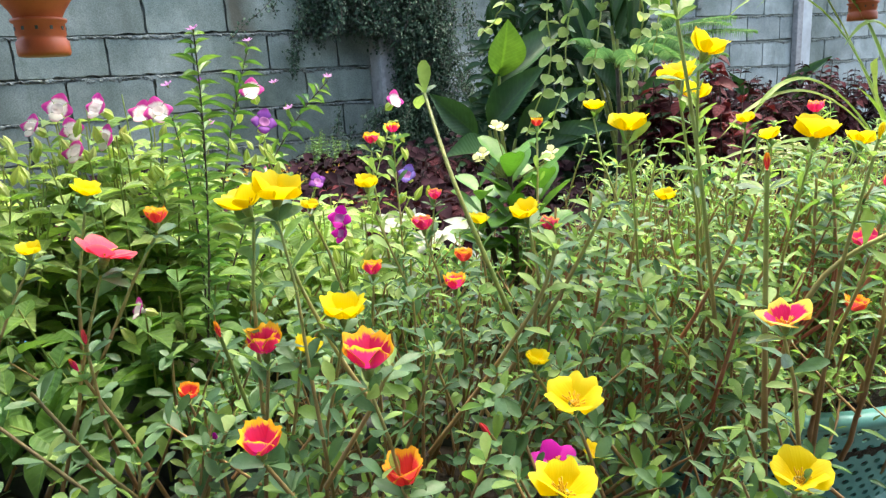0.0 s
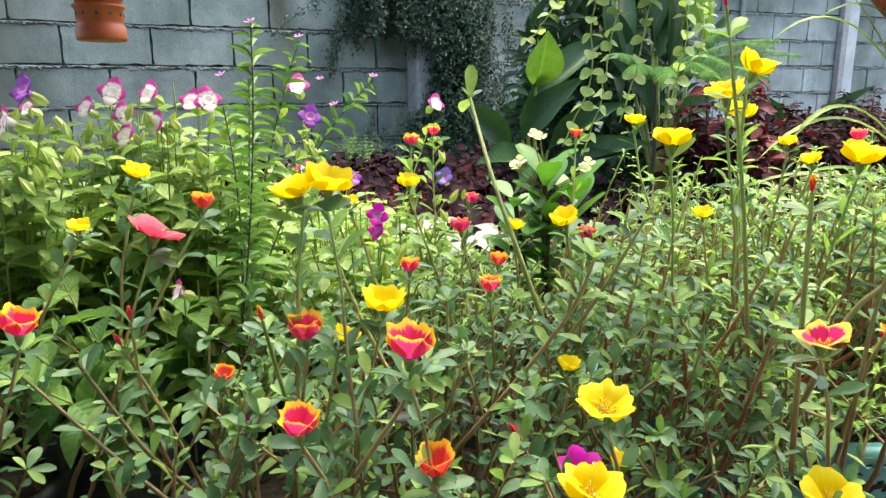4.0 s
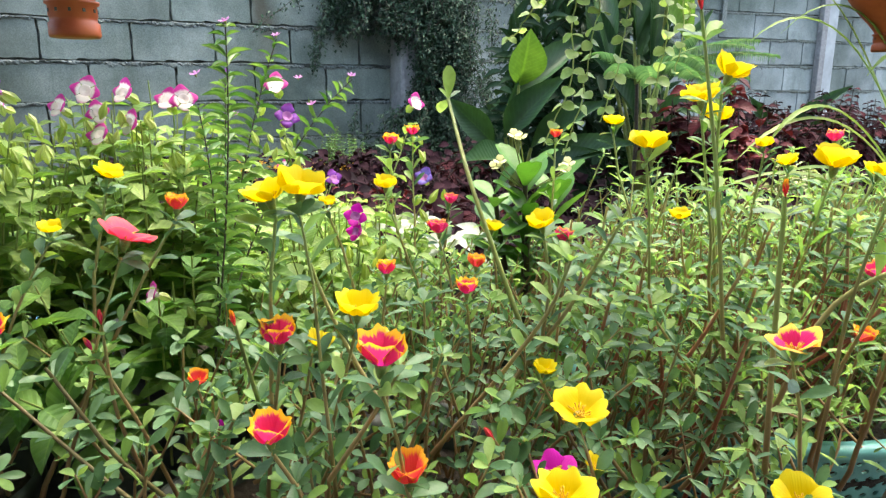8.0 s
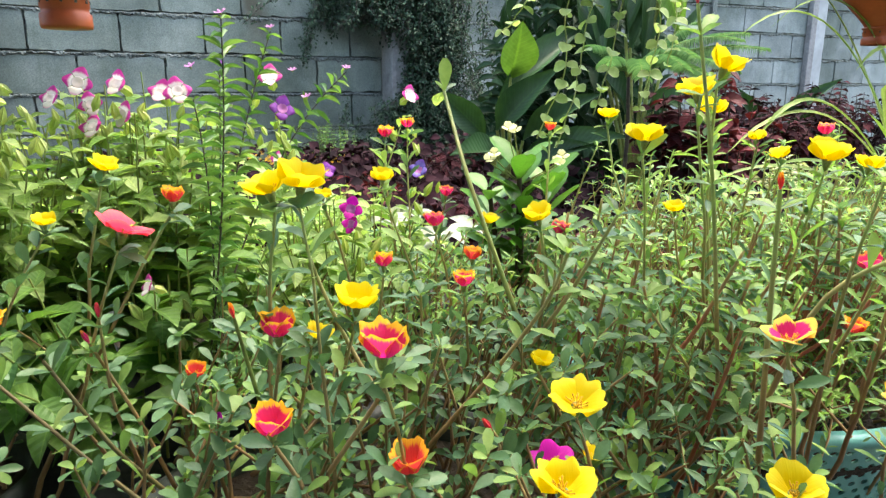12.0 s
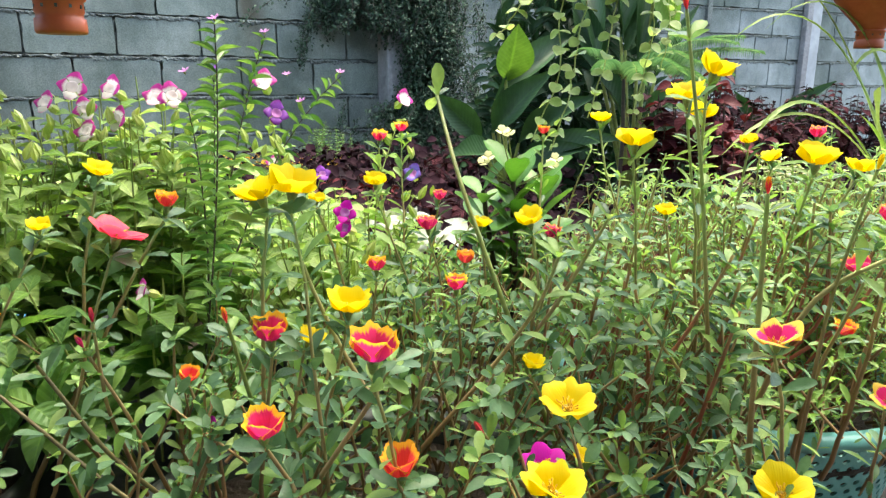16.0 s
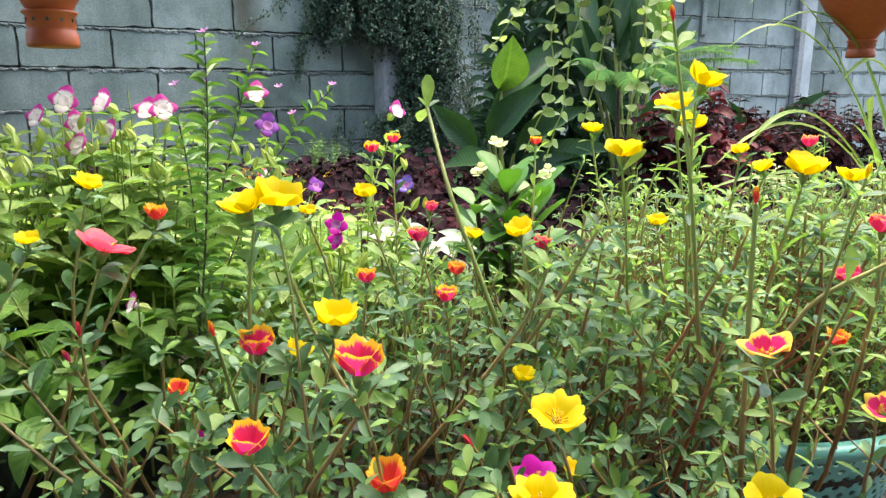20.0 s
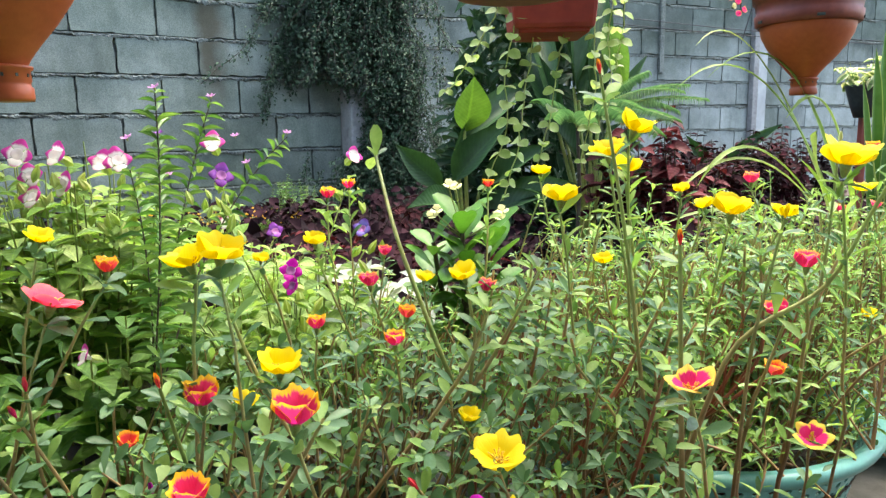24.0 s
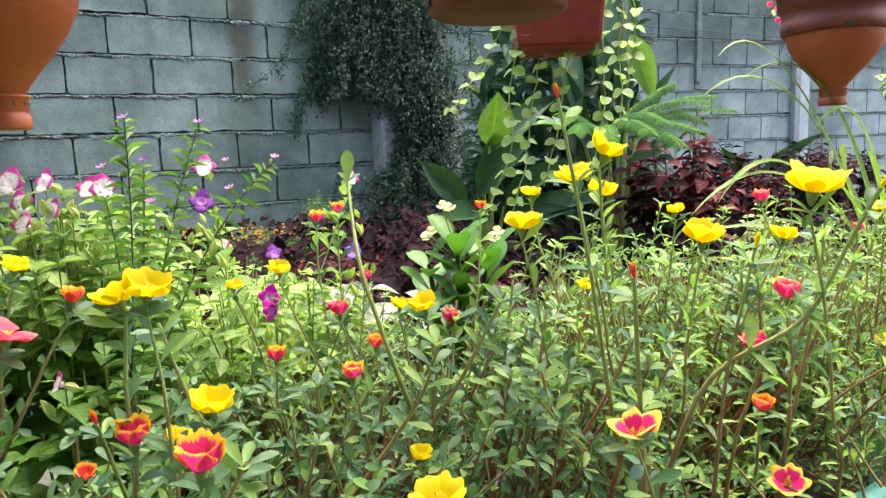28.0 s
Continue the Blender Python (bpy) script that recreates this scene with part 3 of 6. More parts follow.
def block_wall(name, m, u0, u1, z_joint, pitch_u, u_odd, u_even, rows, block_mat, label, seed):
    """A wall of hollow blocks in running bond: a mortar core, with each block a piece of its own, proud of it."""
    rnd = random.Random(seed)
    wall = tagged(new(name, box_mesh(name, (u1 - u0, 0.13, rows * 0.21 + 0.02), M_MORTAR)), label, "wall", kind="structure")
    wall.matrix_basis = m @ Matrix.Translation(((u0 + u1) / 2, 0.09, z_joint))
    inv = wall.matrix_basis.inverted() @ m
    shapes = []
    for i in range(9):
        r2 = random.Random(seed * 31 + i)
        hw, hh = (pitch_u - 0.004) / 2, 0.0985
        rim = []
        for a, b, n in (((-hw, -hh), (hw, -hh), 9), ((hw, -hh), (hw, hh), 5), ((hw, hh), (-hw, hh), 9), ((-hw, hh), (-hw, -hh), 5)):
            for k in range(n):
                f = (k + r2.uniform(-0.3, 0.3) * (k > 0)) / n
                chip = 0.0005 + abs(r2.gauss(0, 0.0022)) + (0.007 if r2.random() < 0.1 else 0) if k else 0.005
                x, z = a[0] + (b[0] - a[0]) * f, a[1] + (b[1] - a[1]) * f
                inward = Vector((-x / hw, -z / hh))
                rim.append((x + (inward.x if abs(abs(x) - hw) < 1e-6 else 0) * chip, z + (inward.y if abs(abs(z) - hh) < 1e-6 else 0) * chip))
        bm = bmesh.new()
        face = [bm.verts.new((x * 0.994, -0.022 + r2.uniform(-0.001, 0.001), z * 0.985)) for x, z in rim]
        edge = [bm.verts.new((x, -0.017 + r2.uniform(-0.002, 0.002), z)) for x, z in rim]
        back = [bm.verts.new((x, 0.022, z)) for x, z in rim]
        bm.faces.new(face)
        for k in range(len(rim)):
            n = (k + 1) % len(rim)
            bm.faces.new((face[n], face[k], edge[k], edge[n]))
            bm.faces.new((edge[n], edge[k], back[k], back[n]))
        bmesh.ops.recalc_face_normals(bm, faces=bm.faces[:])
        me = bpy.data.meshes.new("block")
        bm.to_mesh(me)
        bm.free()
        me.materials.append(block_mat)
        shapes.append(me)
    squeezed = []
    for row in range(rows):
        off = u_odd if row % 2 else u_even
        k0 = math.ceil((u0 - off) / pitch_u)
        u = off + k0 * pitch_u
        while u + pitch_u <= u1 + 0.02:
            part("block", rnd.choice(shapes), wall, m=inv @ Matrix.Translation((u + pitch_u / 2, 0.0185 + rnd.uniform(-0.003, 0.003), z_joint + row * 0.21 + 0.099 + rnd.uniform(-0.004, 0.002))) @ Matrix.Rotation(rnd.uniform(-0.006, 0.006), 4, "Y"))
            u += pitch_u
    # ragged mortar slumped out of the bed joints over the blocks below
    for row in range(1, rows):
        z = z_joint + row * 0.21
        us = np.arange(u0, u1, 0.0065)
        rag = lambda f, k: np.array([noise.noise((u * f, row * 7.3 + k, seed)) for u in us])
        low = -0.016 - 0.02 * np.clip(rag(9, 1) + 0.35, 0, 1) - 0.010 * rag(60, 2) - 0.006 * rag(130, 6)
        top = -0.003 + 0.004 * rag(14, 3) + 0.006 * rag(75, 4)
        bulge = np.clip(0.55 + 0.9 * rag(7, 5), 0, 1)
        rings = []
        for f, out in ((0.0, 0.012), (0.03, -0.001), (0.3, -0.012), (0.65, -0.011), (0.95, -0.004), (1.0, 0.008)):
            zz = z + top + (low - top) * f + 0.005 * rag(110, 11 + f * 9)
            yy = -0.002 + (out + 0.002) * (0.25 + 0.75 * bulge) + 0.008 * rag(85, 20 + f * 9) * (out < 0)
            rings.append(np.stack([us, yy, zz], 1))
        grid = np.stack(rings, 1)
        k = np.arange(len(us) * 6).reshape(len(us), 6)
        quads = np.stack([k[:-1, :-1], k[1:, :-1], k[1:, 1:], k[:-1, 1:]], -1).reshape(-1, 4)
        squeezed.append((grid.reshape(-1, 3), quads, np.zeros((len(us) * 6, 2))))
    v, q, uv = join_arrays(squeezed)
    part("mortar_bead", np_mesh("mortar_bead", v, q, M_MORTAR, smooth=False), wall, "ragged mortar squeezed from the joints", inv, "stuff")
    return wall


ML, MR = wall_frame(LEFT_AZ, LEFT_DIST), wall_frame(RIGHT_AZ, RIGHT_DIST)
wall_left = block_wall("wall_left", ML, -3.2, 2.02, -0.075, 0.424, 0.215, 0.0, 13, M_BLOCK, "weathered grey hollow-block garden wall with rough mortar joints", 5)
wall_right = block_wall("wall_right", MR, 1.3, 7.5, -0.015, 0.372, 4.335, 4.52, 13, M_BLOCKB, "pale grey hollow-block garden wall with rough mortar joints", 9)
wall_return = tagged(new("wall_return", box_mesh("wall_return", (0.16, 0.9, 2.75), M_MORTAR, 0.01)), "grey mortared end of the garden wall", "wall", kind="structure")
wall_return.matrix_basis = ML @ Matrix.Translation((2.11, 0.5, -0.05))

pillar = thing("pillar", (ML @ Vector((1.83, -0.06, 0)))[:], "rough grey concrete pillar grown over by a creeper", "pillar", kind="structure",
               data=box_mesh("pillar", (0.27, 0.22, 2.5), M_POST, 0.02, 1.0, 0.006, 3))
pillar.rotation_euler = (0, 0, radians(LEFT_AZ))
post = thing("post", (MR @ Vector((5.255, -0.035, 0)))[:], "dark grey concrete post against the block wall", "post", kind="structure",
             data=box_mesh("post", (0.07, 0.05, 2.6), M_POST, 0.008, 1.0, 0.002, 4))
post.rotation_euler = (0, 0, radians(RIGHT_AZ))
pipe = thing("pipe", (MR @ Vector((5.352, -0.03, 0)))[:], "pale grey upright board beside the post", "post", kind="structure",
             data=box_mesh("pipe", (0.12, 0.03, 2.6), M_PIPE, 0.006))
pipe.rotation_euler = (0, 0, radians(RIGHT_AZ))
seam = thing("seam", (MR @ Vector((4.17, -0.005, 1.30)))[:], "rough mortared seam in the block wall", "wall seam", kind="structure",
             data=box_mesh("seam", (0.05, 0.05, 1.4), M_MORTAR, 0.012, 1.0, 0.006, 8))
seam.rotation_euler = (0, 0, radians(RIGHT_AZ))
for n, (h0, h1) in enumerate(((1.70, 1.63), (1.76, 1.66))):
    pts = [(MR @ Vector((u, -0.06, h0 + (h1 - h0) * (u - 3) / 4 - 0.02 * math.sin((u - 3) * math.pi / 4)))) for u in np.linspace(3, 7, 14)]
    v, q, uv = tube_arrays(pts, 0.004, 5)
    thing("wire", (0, 0, 0), "thin dark wire strung along the wall", "wire", "wires", data=np_mesh("wire", v, q, M_WIRE))


# ---- pots ----
def ring_shell(profile, mat, name, sides=48):
    v, q = lathe(profile, sides)
    return np_mesh(name, v, q, mat)


FOOT = [(0.001, 0.0), (0.034, 0.0), (0.0355, 0.003), (0.035, 0.016), (0.032, 0.018), (0.032, 0.022), (0.0335, 0.024), (0.033, 0.036), (0.037, 0.038), (0.037, 0.041), (0.031, 0.042)]
CUP = [(0.031, 0.042), (0.036, 0.05), (0.052, 0.068), (0.078, 0.094), (0.1, 0.12), (0.116, 0.148), (0.121, 0.17), (0.1205, 0.178), (0.116, 0.178), (0.11, 0.15), (0.07, 0.1), (0.001, 0.08)]
LINER = [(0.001, 0.15), (0.1, 0.15), (0.11, 0.174), (0.128, 0.171), (0.134, 0.176), (0.136, 0.2), (0.131, 0.204), (0.136, 0.23), (0.142, 0.232), (0.148, 0.275), (0.155, 0.277), (0.157, 0.3), (0.152, 0.302), (0.138, 0.24), (0.001, 0.24)]


def hanging_pot(place, label, liner=True, spin=0.0, girth=1.0):
    pot = thing("hanging_pot", place, label, "pot", "hanging pots")
    foot = part("foot", ring_shell([(r * girth, h) for r, h in FOOT], M_TERRA, "foot"), pot)
    for i in range(11):
        a = spin + 2 * math.pi * i / 11
        part("slot", box_mesh("slot", (0.003, 0.003, 0.004), M_DARKPOT), foot, "dark drain slot", Matrix.Translation((0.0325 * girth * math.cos(a), 0.0325 * girth * math.sin(a), 0.028)) @ Matrix.Rotation(a + math.pi / 2, 4, "Z"))
    part("cup", ring_shell([(r * girth, h) for r, h in CUP], M_TERRA, "cup"), pot)
    if liner:
        part("liner_pot", ring_shell([(r * girth, h) for r, h in LINER], M_BROWN, "liner_pot"), pot, "darker red-brown inner pot with a stepped rim")
        for i in range(5):
            a = spin + 0.3 + 2 * math.pi * i / 5
            part("drain_slot", box_mesh("drain_slot", (0.018, 0.005, 0.007), M_DARKPOT, 0.001), pot, "dark drain slot in the inner pot", Matrix.Translation((0.1345 * girth * math.cos(a), 0.1345 * girth * math.sin(a), 0.178)) @ Matrix.Rotation(a + math.pi / 2, 4, "Z"))
    for i in range(3):
        a = spin + 2 * math.pi * i / 3
        pts = [(0.14 * girth * math.cos(a), 0.14 * girth * math.sin(a), 0.29), (0.07 * math.cos(a), 0.07 * math.sin(a), 0.6), (0, 0, 0.85)]
        v, q, uv = tube_arrays(pts, 0.0016, 5)
        part("hanger_wire", np_mesh("hanger_wire", v, q, M_WIRE), pot)
    return pot


hanging_pot((-0.549, 0.825, 0.877), "terracotta-coloured plastic hanging pot with a ringed foot", True, 0.0, 0.8)
hanging_pot((0.9, 1.80, 0.908), "terracotta-coloured hanging pot with a dark red-brown inner pot", True, 0.4, 0.92)

brown = thing("round_planter", (0.055, 0.755, 0.972), "weathered dark brown round plastic hanging planter", "pot", "hanging pots")
part("bowl", ring_shell([(0.7 * r, h) for r, h in [(0.001, 0.0), (0.095, 0.0), (0.104, 0.004), (0.107, 0.018), (0.113, 0.02), (0.122, 0.12), (0.13, 0.122), (0.13, 0.14), (0.122, 0.141), (0.11, 0.06), (0.001, 0.05)]], M_BROWN, "bowl"), brown)
for i in range(6):
    a = i * math.pi / 3 + 0.35
    part("drain_slot", box_mesh("drain_slot", (0.016, 0.005, 0.006), M_DARKPOT, 0.001), brown, "", Matrix.Translation((0.074 * math.cos(a), 0.074 * math.sin(a), 0.006)) @ Matrix.Rotation(a + math.pi / 2, 4, "Z"))
red = thing("square_planter", (0.168, 1.285, 1.005), "red square plastic hanging planter", "pot", "hanging pots")
part("box", box_mesh("box", (0.165, 0.165, 0.15), M_RED, 0.008, 0.86), red)
part("lip", box_mesh("lip", (0.18, 0.18, 0.022), M_RED, 0.005), red, m=Matrix.Translation((0, 0, 0.145)))
part("foot_ridge", box_mesh("foot_ridge", (0.125, 0.125, 0.008), M_RED, 0.003), red, m=Matrix.Translation((0, 0, -0.007)))
for holder in (brown, red):
    for i in range(3):
        a = 2 * math.pi * i / 3 + 0.5
        v, q, uv = tube_arrays([(0.085 * math.cos(a), 0.085 * math.sin(a), 0.14), (0.04 * math.cos(a), 0.04 * math.sin(a), 0.5), (0, 0, 0.8)], 0.0016, 5)
        part("hanger_wire", np_mesh("hanger_wire", v, q, M_WIRE), holder)
# the rail that the pots hang from, over the camera's head
for n, (a, b) in enumerate((((-1.2, 0.825), (1.2, 0.825)), ((-1.2, 1.285), (1.4, 1.285)), ((-0.6, 1.8), (1.6, 1.8)), ((-1.2, 0.755), (1.2, 0.755)), ((-0.4, 2.2), (2.0, 2.2)))):
    v, q, uv = tube_arrays([(a[0], a[1], 1.765), (0, a[1], 1.76), (b[0], b[1], 1.765)], 0.008, 8)
    thing("hanging_rail", (0, 0, 0), "thin grey metal rail holding the hanging pots", "rail", "rails", data=np_mesh("hanging_rail", v, q, M_POST))


for x in (-1.15, 1.18):
    beam = thing("beam", (x, 0.5, 1.775), "grey metal beam carrying the hanging rails", "beam", "beams", data=box_mesh("beam", (0.04, 3.7, 0.05), M_POST, 0.004))
# unseen house wall behind the camera and its eave, added to shade the foreground
wall_house = thing("wall_house", (0, -1.4, 0), "unseen plain pale wall added behind the garden", "wall", kind="structure", data=box_mesh("wall_house", (9, 0.15, 2.45), M_BACK_WALL))
roof = thing("roof", (0, -0.4, 2.43), "unseen grey sheet eave added to shade the garden's edge", "roof", kind="structure", data=box_mesh("roof", (9, 2.0, 0.05), M_ROOF, 0.005))


# ---- baskets and bench ----
def basket(place, r_top, height, label, holes=True):
    """A round plastic basket with a rolled rim and a lattice of drop-shaped holes in its wall."""
    b = thing("basket", place, label, "basket", "planting baskets")
    rb = r_top * 0.82
    part("rim", ring_shell([(r_top - 0.004, height - 0.014), (r_top + 0.012, height - 0.014), (r_top + 0.016, height - 0.005), (r_top + 0.012, height + 0.002), (r_top - 0.002, height + 0.003), (r_top - 0.006, height - 0.004), (r_top - 0.004, height - 0.014)], M_TEAL, "rim", 72), b)
    part("base", ring_shell([(0.001, 0.0), (rb, 0.0), (rb + 0.004, 0.006), (rb, 0.03), (rb - 0.004, 0.03), (rb - 0.004, 0.004), (0.001, 0.004)], M_TEAL, "base", 72), b)
    rows, cols = max(5, round(height / 0.0155)), 76
    z0, z1 = 0.03, height - 0.012
    v, q = [], []
    seg = 8
    for r in range(rows):
        for c in range(cols):
            cc = c + 0.5 * (r % 2)
            k = len(v)
            for ring_i in range(2):
                for s in range(seg):
                    a = 2 * math.pi * s / seg
                    if ring_i == 0:
                        du, dv = max(-0.5, min(0.5, 0.71 * math.cos(a))), max(-0.5, min(0.5, 0.71 * math.sin(a)))
                    else:
                        du, dv = 0.27 * math.cos(a), 0.3 * math.sin(a) * (1.15 if math.sin(a) < 0 else 0.85)
                    ang = 2 * math.pi * (cc + du) / cols
                    z = z0 + (z1 - z0) * (r + 0.5 + dv) / rows
                    rr = rb + (r_top - 0.003 - rb) * (z / height)
                    v.append((rr * math.cos(ang), rr * math.sin(ang), z))
            for s in range(seg):
                t = (s + 1) % seg
                q.append((k + s, k + t, k + seg + t, k + seg + s))
    wall_ob = part("basket_wall", np_mesh("basket_wall", v, q, M_TEAL, smooth=False), b, "pale teal lattice wall with rows of drop-shaped holes")
    sol = wall_ob.modifiers.new("thick", "SOLIDIFY")
    sol.thickness = 0.003
    part("soil", ring_shell([(0.001, height - 0.045), (r_top * 0.6, height - 0.05), (r_top - 0.014, height - 0.055), (rb - 0.012, 0.02), (0.001, 0.02)], M_SOIL, "soil", 40), b, "dark potting soil")
    return b


bench = thing("bench", (0.1, 0.85, 0.0), "low grey concrete slab bench under the planters", "bench")
part("slab", box_mesh("slab", (2.6, 1.3, 0.06), M_SLAB, 0.008, 1.0, 0.002, 7), bench, m=Matrix.Translation((0, 0, 0.22)))
for x in (-1.1, 0.0, 1.1):
    part("support", box_mesh("support", (0.16, 1.1, 0.24), M_BLOCK, 0.006), bench, m=Matrix.Translation((x, 0, -0.02)))
basket((0.307, 0.93, 0.28), 0.24, 0.17, "pale teal plastic basket planted with purslane")
basket((0.76, 1.235, 0.28), 0.235, 0.125, "pale teal plastic basket standing behind another planter")


def round_pot(place, r, h, mat, label, name="flower_pot"):
    pot = thing(name, place, label, "pot", "flower pots")
    part("body", ring_shell([(0.001, 0), (r * 0.72, 0), (r * 0.74, 0.006), (r * 0.97, h - 0.03), (r * 1.04, h - 0.028), (r * 1.05, h - 0.004), (r, h), (r * 0.94, h - 0.01), (r * 0.92, h - 0.05)], mat, "body"), pot)
    part("soil", ring_shell([(0.001, h - 0.02), (r * 0.6, h - 0.028), (r * 0.93, h - 0.03), (r * 0.7, 0.02), (0.001, 0.02)], M_SOIL, "soil", 32), pot)
    return pot


round_pot((-0.13, 0.47, 0.28), 0.2, 0.2, M_DARKPOT, "black plastic pot filled with purslane")
round_pot((-0.55, 0.50, 0.28), 0.1, 0.2, M_DARKPOT, "black plastic pot under dense leaves")
round_pot((-0.575, 0.675, 0.28), 0.07, 0.25, M_DARKPOT, "tall dark plastic pot half hidden by leaves")
round_pot((0.16, 0.45, 0.28), 0.072, 0.2, M_DARKPOT, "small black plastic pot of purslane")
round_pot((-0.06, 0.79, 0.28), 0.1, 0.2, M_DARKPOT, "black plastic pot of small-flowered purslane")
round_pot((-0.67, 0.83, 0.28), 0.085, 0.215, M_BLUE, "bright blue plastic pot behind a darker pot")
round_pot((-0.42, 0.98, 0.28), 0.2, 0.2, M_DARKPOT, "black plastic pot of wishbone flowers")


# ---- purslane ----
PETALS = {}


ANGLES = {  # lean from upright, foot to tip, and half width
    "cup": ((46, 30, 22, 22, 26, 38, 62), 0.56), "open": ((62, 48, 38, 36, 40, 48, 58), 0.62), "flat": ((58, 56, 58, 62, 68, 74, 80), 0.54),
    "dish": ((60, 46, 42, 46, 54, 62, 68), 0.6), "bowl": ((72, 54, 40, 32, 30, 36, 50), 0.66), "star": ((52, 42, 40, 46, 56, 66, 74), 0.5), "lobe": ((44, 56, 68, 78, 86, 92, 98), 0.62), "bud": ((24, 16, 8, 0, -8, -15, -22), 0.34)}


def petal_mesh(mat, form, var):
    """One petal, its foot at the origin, leaning out from z along y; length 1."""
    key = (mat.name, form, var)
    if key in PETALS:
        return PETALS[key]
    rnd = random.Random(len(form) * 17 + var * 7 + len(mat.name))
    angles, wide = ANGLES[form]
    nv, nu = 9, 13
    lean = np.interp(np.linspace(0, 1, nv), np.linspace(0, 1, len(angles)), angles)
    step = 1 / (nv - 1)
    ys, zs = np.r_[0, np.cumsum(np.sin(np.radians(lean[:-1])) * step)], np.r_[0, np.cumsum(np.cos(np.radians(lean[:-1])) * step)]
    frayed = form == "cup" and mat is not P_YELLOW
    jag = 0.07 if frayed else 0.012
    notch = [rnd.uniform(-jag, jag) for _ in range(nu)]
    dip = {"lobe": 0.0, "bud": 0.0, "flat": 0.05, "star": 0.04, "dish": 0.13}.get(form, 0.06 if frayed else 0.11)
    v, uv, q = [], [], []
    for i in range(nv):
        t = i * step
        w = wide * (0.17 + 0.83 * math.sin(min(1, t * 1.2) * math.pi / 2) ** {"star": 1.7, "flat": 1.4, "lobe": 0.7}.get(form, 1.05))
        for j in range(nu):
            s = 2 * j / (nu - 1) - 1
            k = 1 + (notch[j] - (0.45 * s * s if form == "lobe" else (0.44 if form in ("flat", "star") else 0.34) * abs(s) ** (2.6 if form in ("flat", "star") else 3.2)) - dip * math.exp(-(s / 0.22) ** 2)) * t * t
            x = s * w * (1 - 0.12 * max(0, t - 0.8) / 0.2 * s * s)
            ripple = (0.045 if frayed or form in ("star", "dish") else 0.026) * math.sin(s * 5 + var * 2.1) * t * t
            cup = -0.3 * x * x * (1 if form != "flat" else 0.3)
            v.append((x, ys[i] * k + cup + ripple, zs[i] * k + (-0.3 * x * x + 0.1 * x * x * t if form not in ("cup", "bud") else 0.0) + ripple))
            uv.append((s * min(1, w / wide), t))
    for i in range(nv - 1):
        for j in range(nu - 1):
            a = i * nu + j
            q.append((a, a + 1, a + nu + 1, a + nu))
    PETALS[key] = np_mesh("petal", v, q, mat, uv)
    return PETALS[key]


CALYX = np_mesh("calyx", *lathe([(0.02, -0.36), (0.08, -0.3), (0.13, -0.15), (0.17, 0.0), (0.16, 0.1), (0.09, 0.04)], 10), M_STEM_GREEN)
_st = []
_r = random.Random(4)
for _i in range(22):
    _a, _l = _r.uniform(0, 6.28), _r.uniform(0.2, 0.32)
    _d = np.array((math.cos(_a) * _r.uniform(0.05, 0.35), math.sin(_a) * _r.uniform(0.05, 0.35), _l))
    _st.append(tube_arrays([(0, 0, 0), _d * 0.6, _d, _d * 1.08], [0.008, 0.008, 0.03, 0.004], 4))
STAMENS = np_mesh("stamens", *join_arrays(_st)[:2], M_STAMEN)

KINDS = {
    "yellow": (P_YELLOW, "open", "bright yellow"), "fire": (P_FIRE, "cup", "magenta with a yellow rim"), "orange": (P_ORANGE, "cup", "orange-red"),
    "coral": (P_CORAL, "flat", "coral red"), "pink": (P_PINK, "cup", "hot pink with an orange rim"), "magenta": (P_MAGENTA, "flat", "vivid magenta"),
    "star": (P_STAR, "star", "magenta with a yellow rim"), "face": (P_YELLOW, "dish", "bright yellow"), "goblet": (P_YELLOW, "bowl", "bright yellow"),
}


def flower(plant, place, kind, size, lean=(0, 0), seed=0):
    """A five-petalled bloom as a part of its plant; lean tilts its axis along x and y."""
    mat, form, words = KINDS[kind]
    rnd = random.Random(seed)
    axis = (lean[0], lean[1] * 0.6, 1.0)
    size *= {"cup": 0.92, "flat": 0.92, "bowl": 0.84, "open": 0.95}.get(form, 1.0)
    at = Vector(place) - plant.location
    fl = part("flower", CALYX, plant, f"{words} purslane flower", frame_of(at, axis, rnd.uniform(0, 6.28), size))
    n = 5
    for i in range(n):
        spin = 2 * math.pi * i / n + rnd.uniform(-0.12, 0.12)
        tilt = rnd.uniform(-0.12, 0.12) if form == "cup" else rnd.uniform(-0.22, 0.2)
        part("petal", petal_mesh(mat, form, rnd.randrange(3)), fl, m=Matrix.Rotation(spin, 4, "Z") @ Matrix.Translation((0, 0.05, 0.02 + 0.004 * i)) @ Matrix.Rotation(tilt, 4, "X") @ Matrix.Scale(rnd.uniform(0.9, 1.08), 4))
    part("flower_centre", STAMENS, fl)
    return fl


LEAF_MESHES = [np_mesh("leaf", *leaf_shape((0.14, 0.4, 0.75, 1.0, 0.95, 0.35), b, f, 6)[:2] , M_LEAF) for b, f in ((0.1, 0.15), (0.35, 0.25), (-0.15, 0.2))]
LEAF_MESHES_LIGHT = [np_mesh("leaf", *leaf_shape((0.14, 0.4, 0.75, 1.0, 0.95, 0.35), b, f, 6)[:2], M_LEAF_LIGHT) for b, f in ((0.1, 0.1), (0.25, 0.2))]


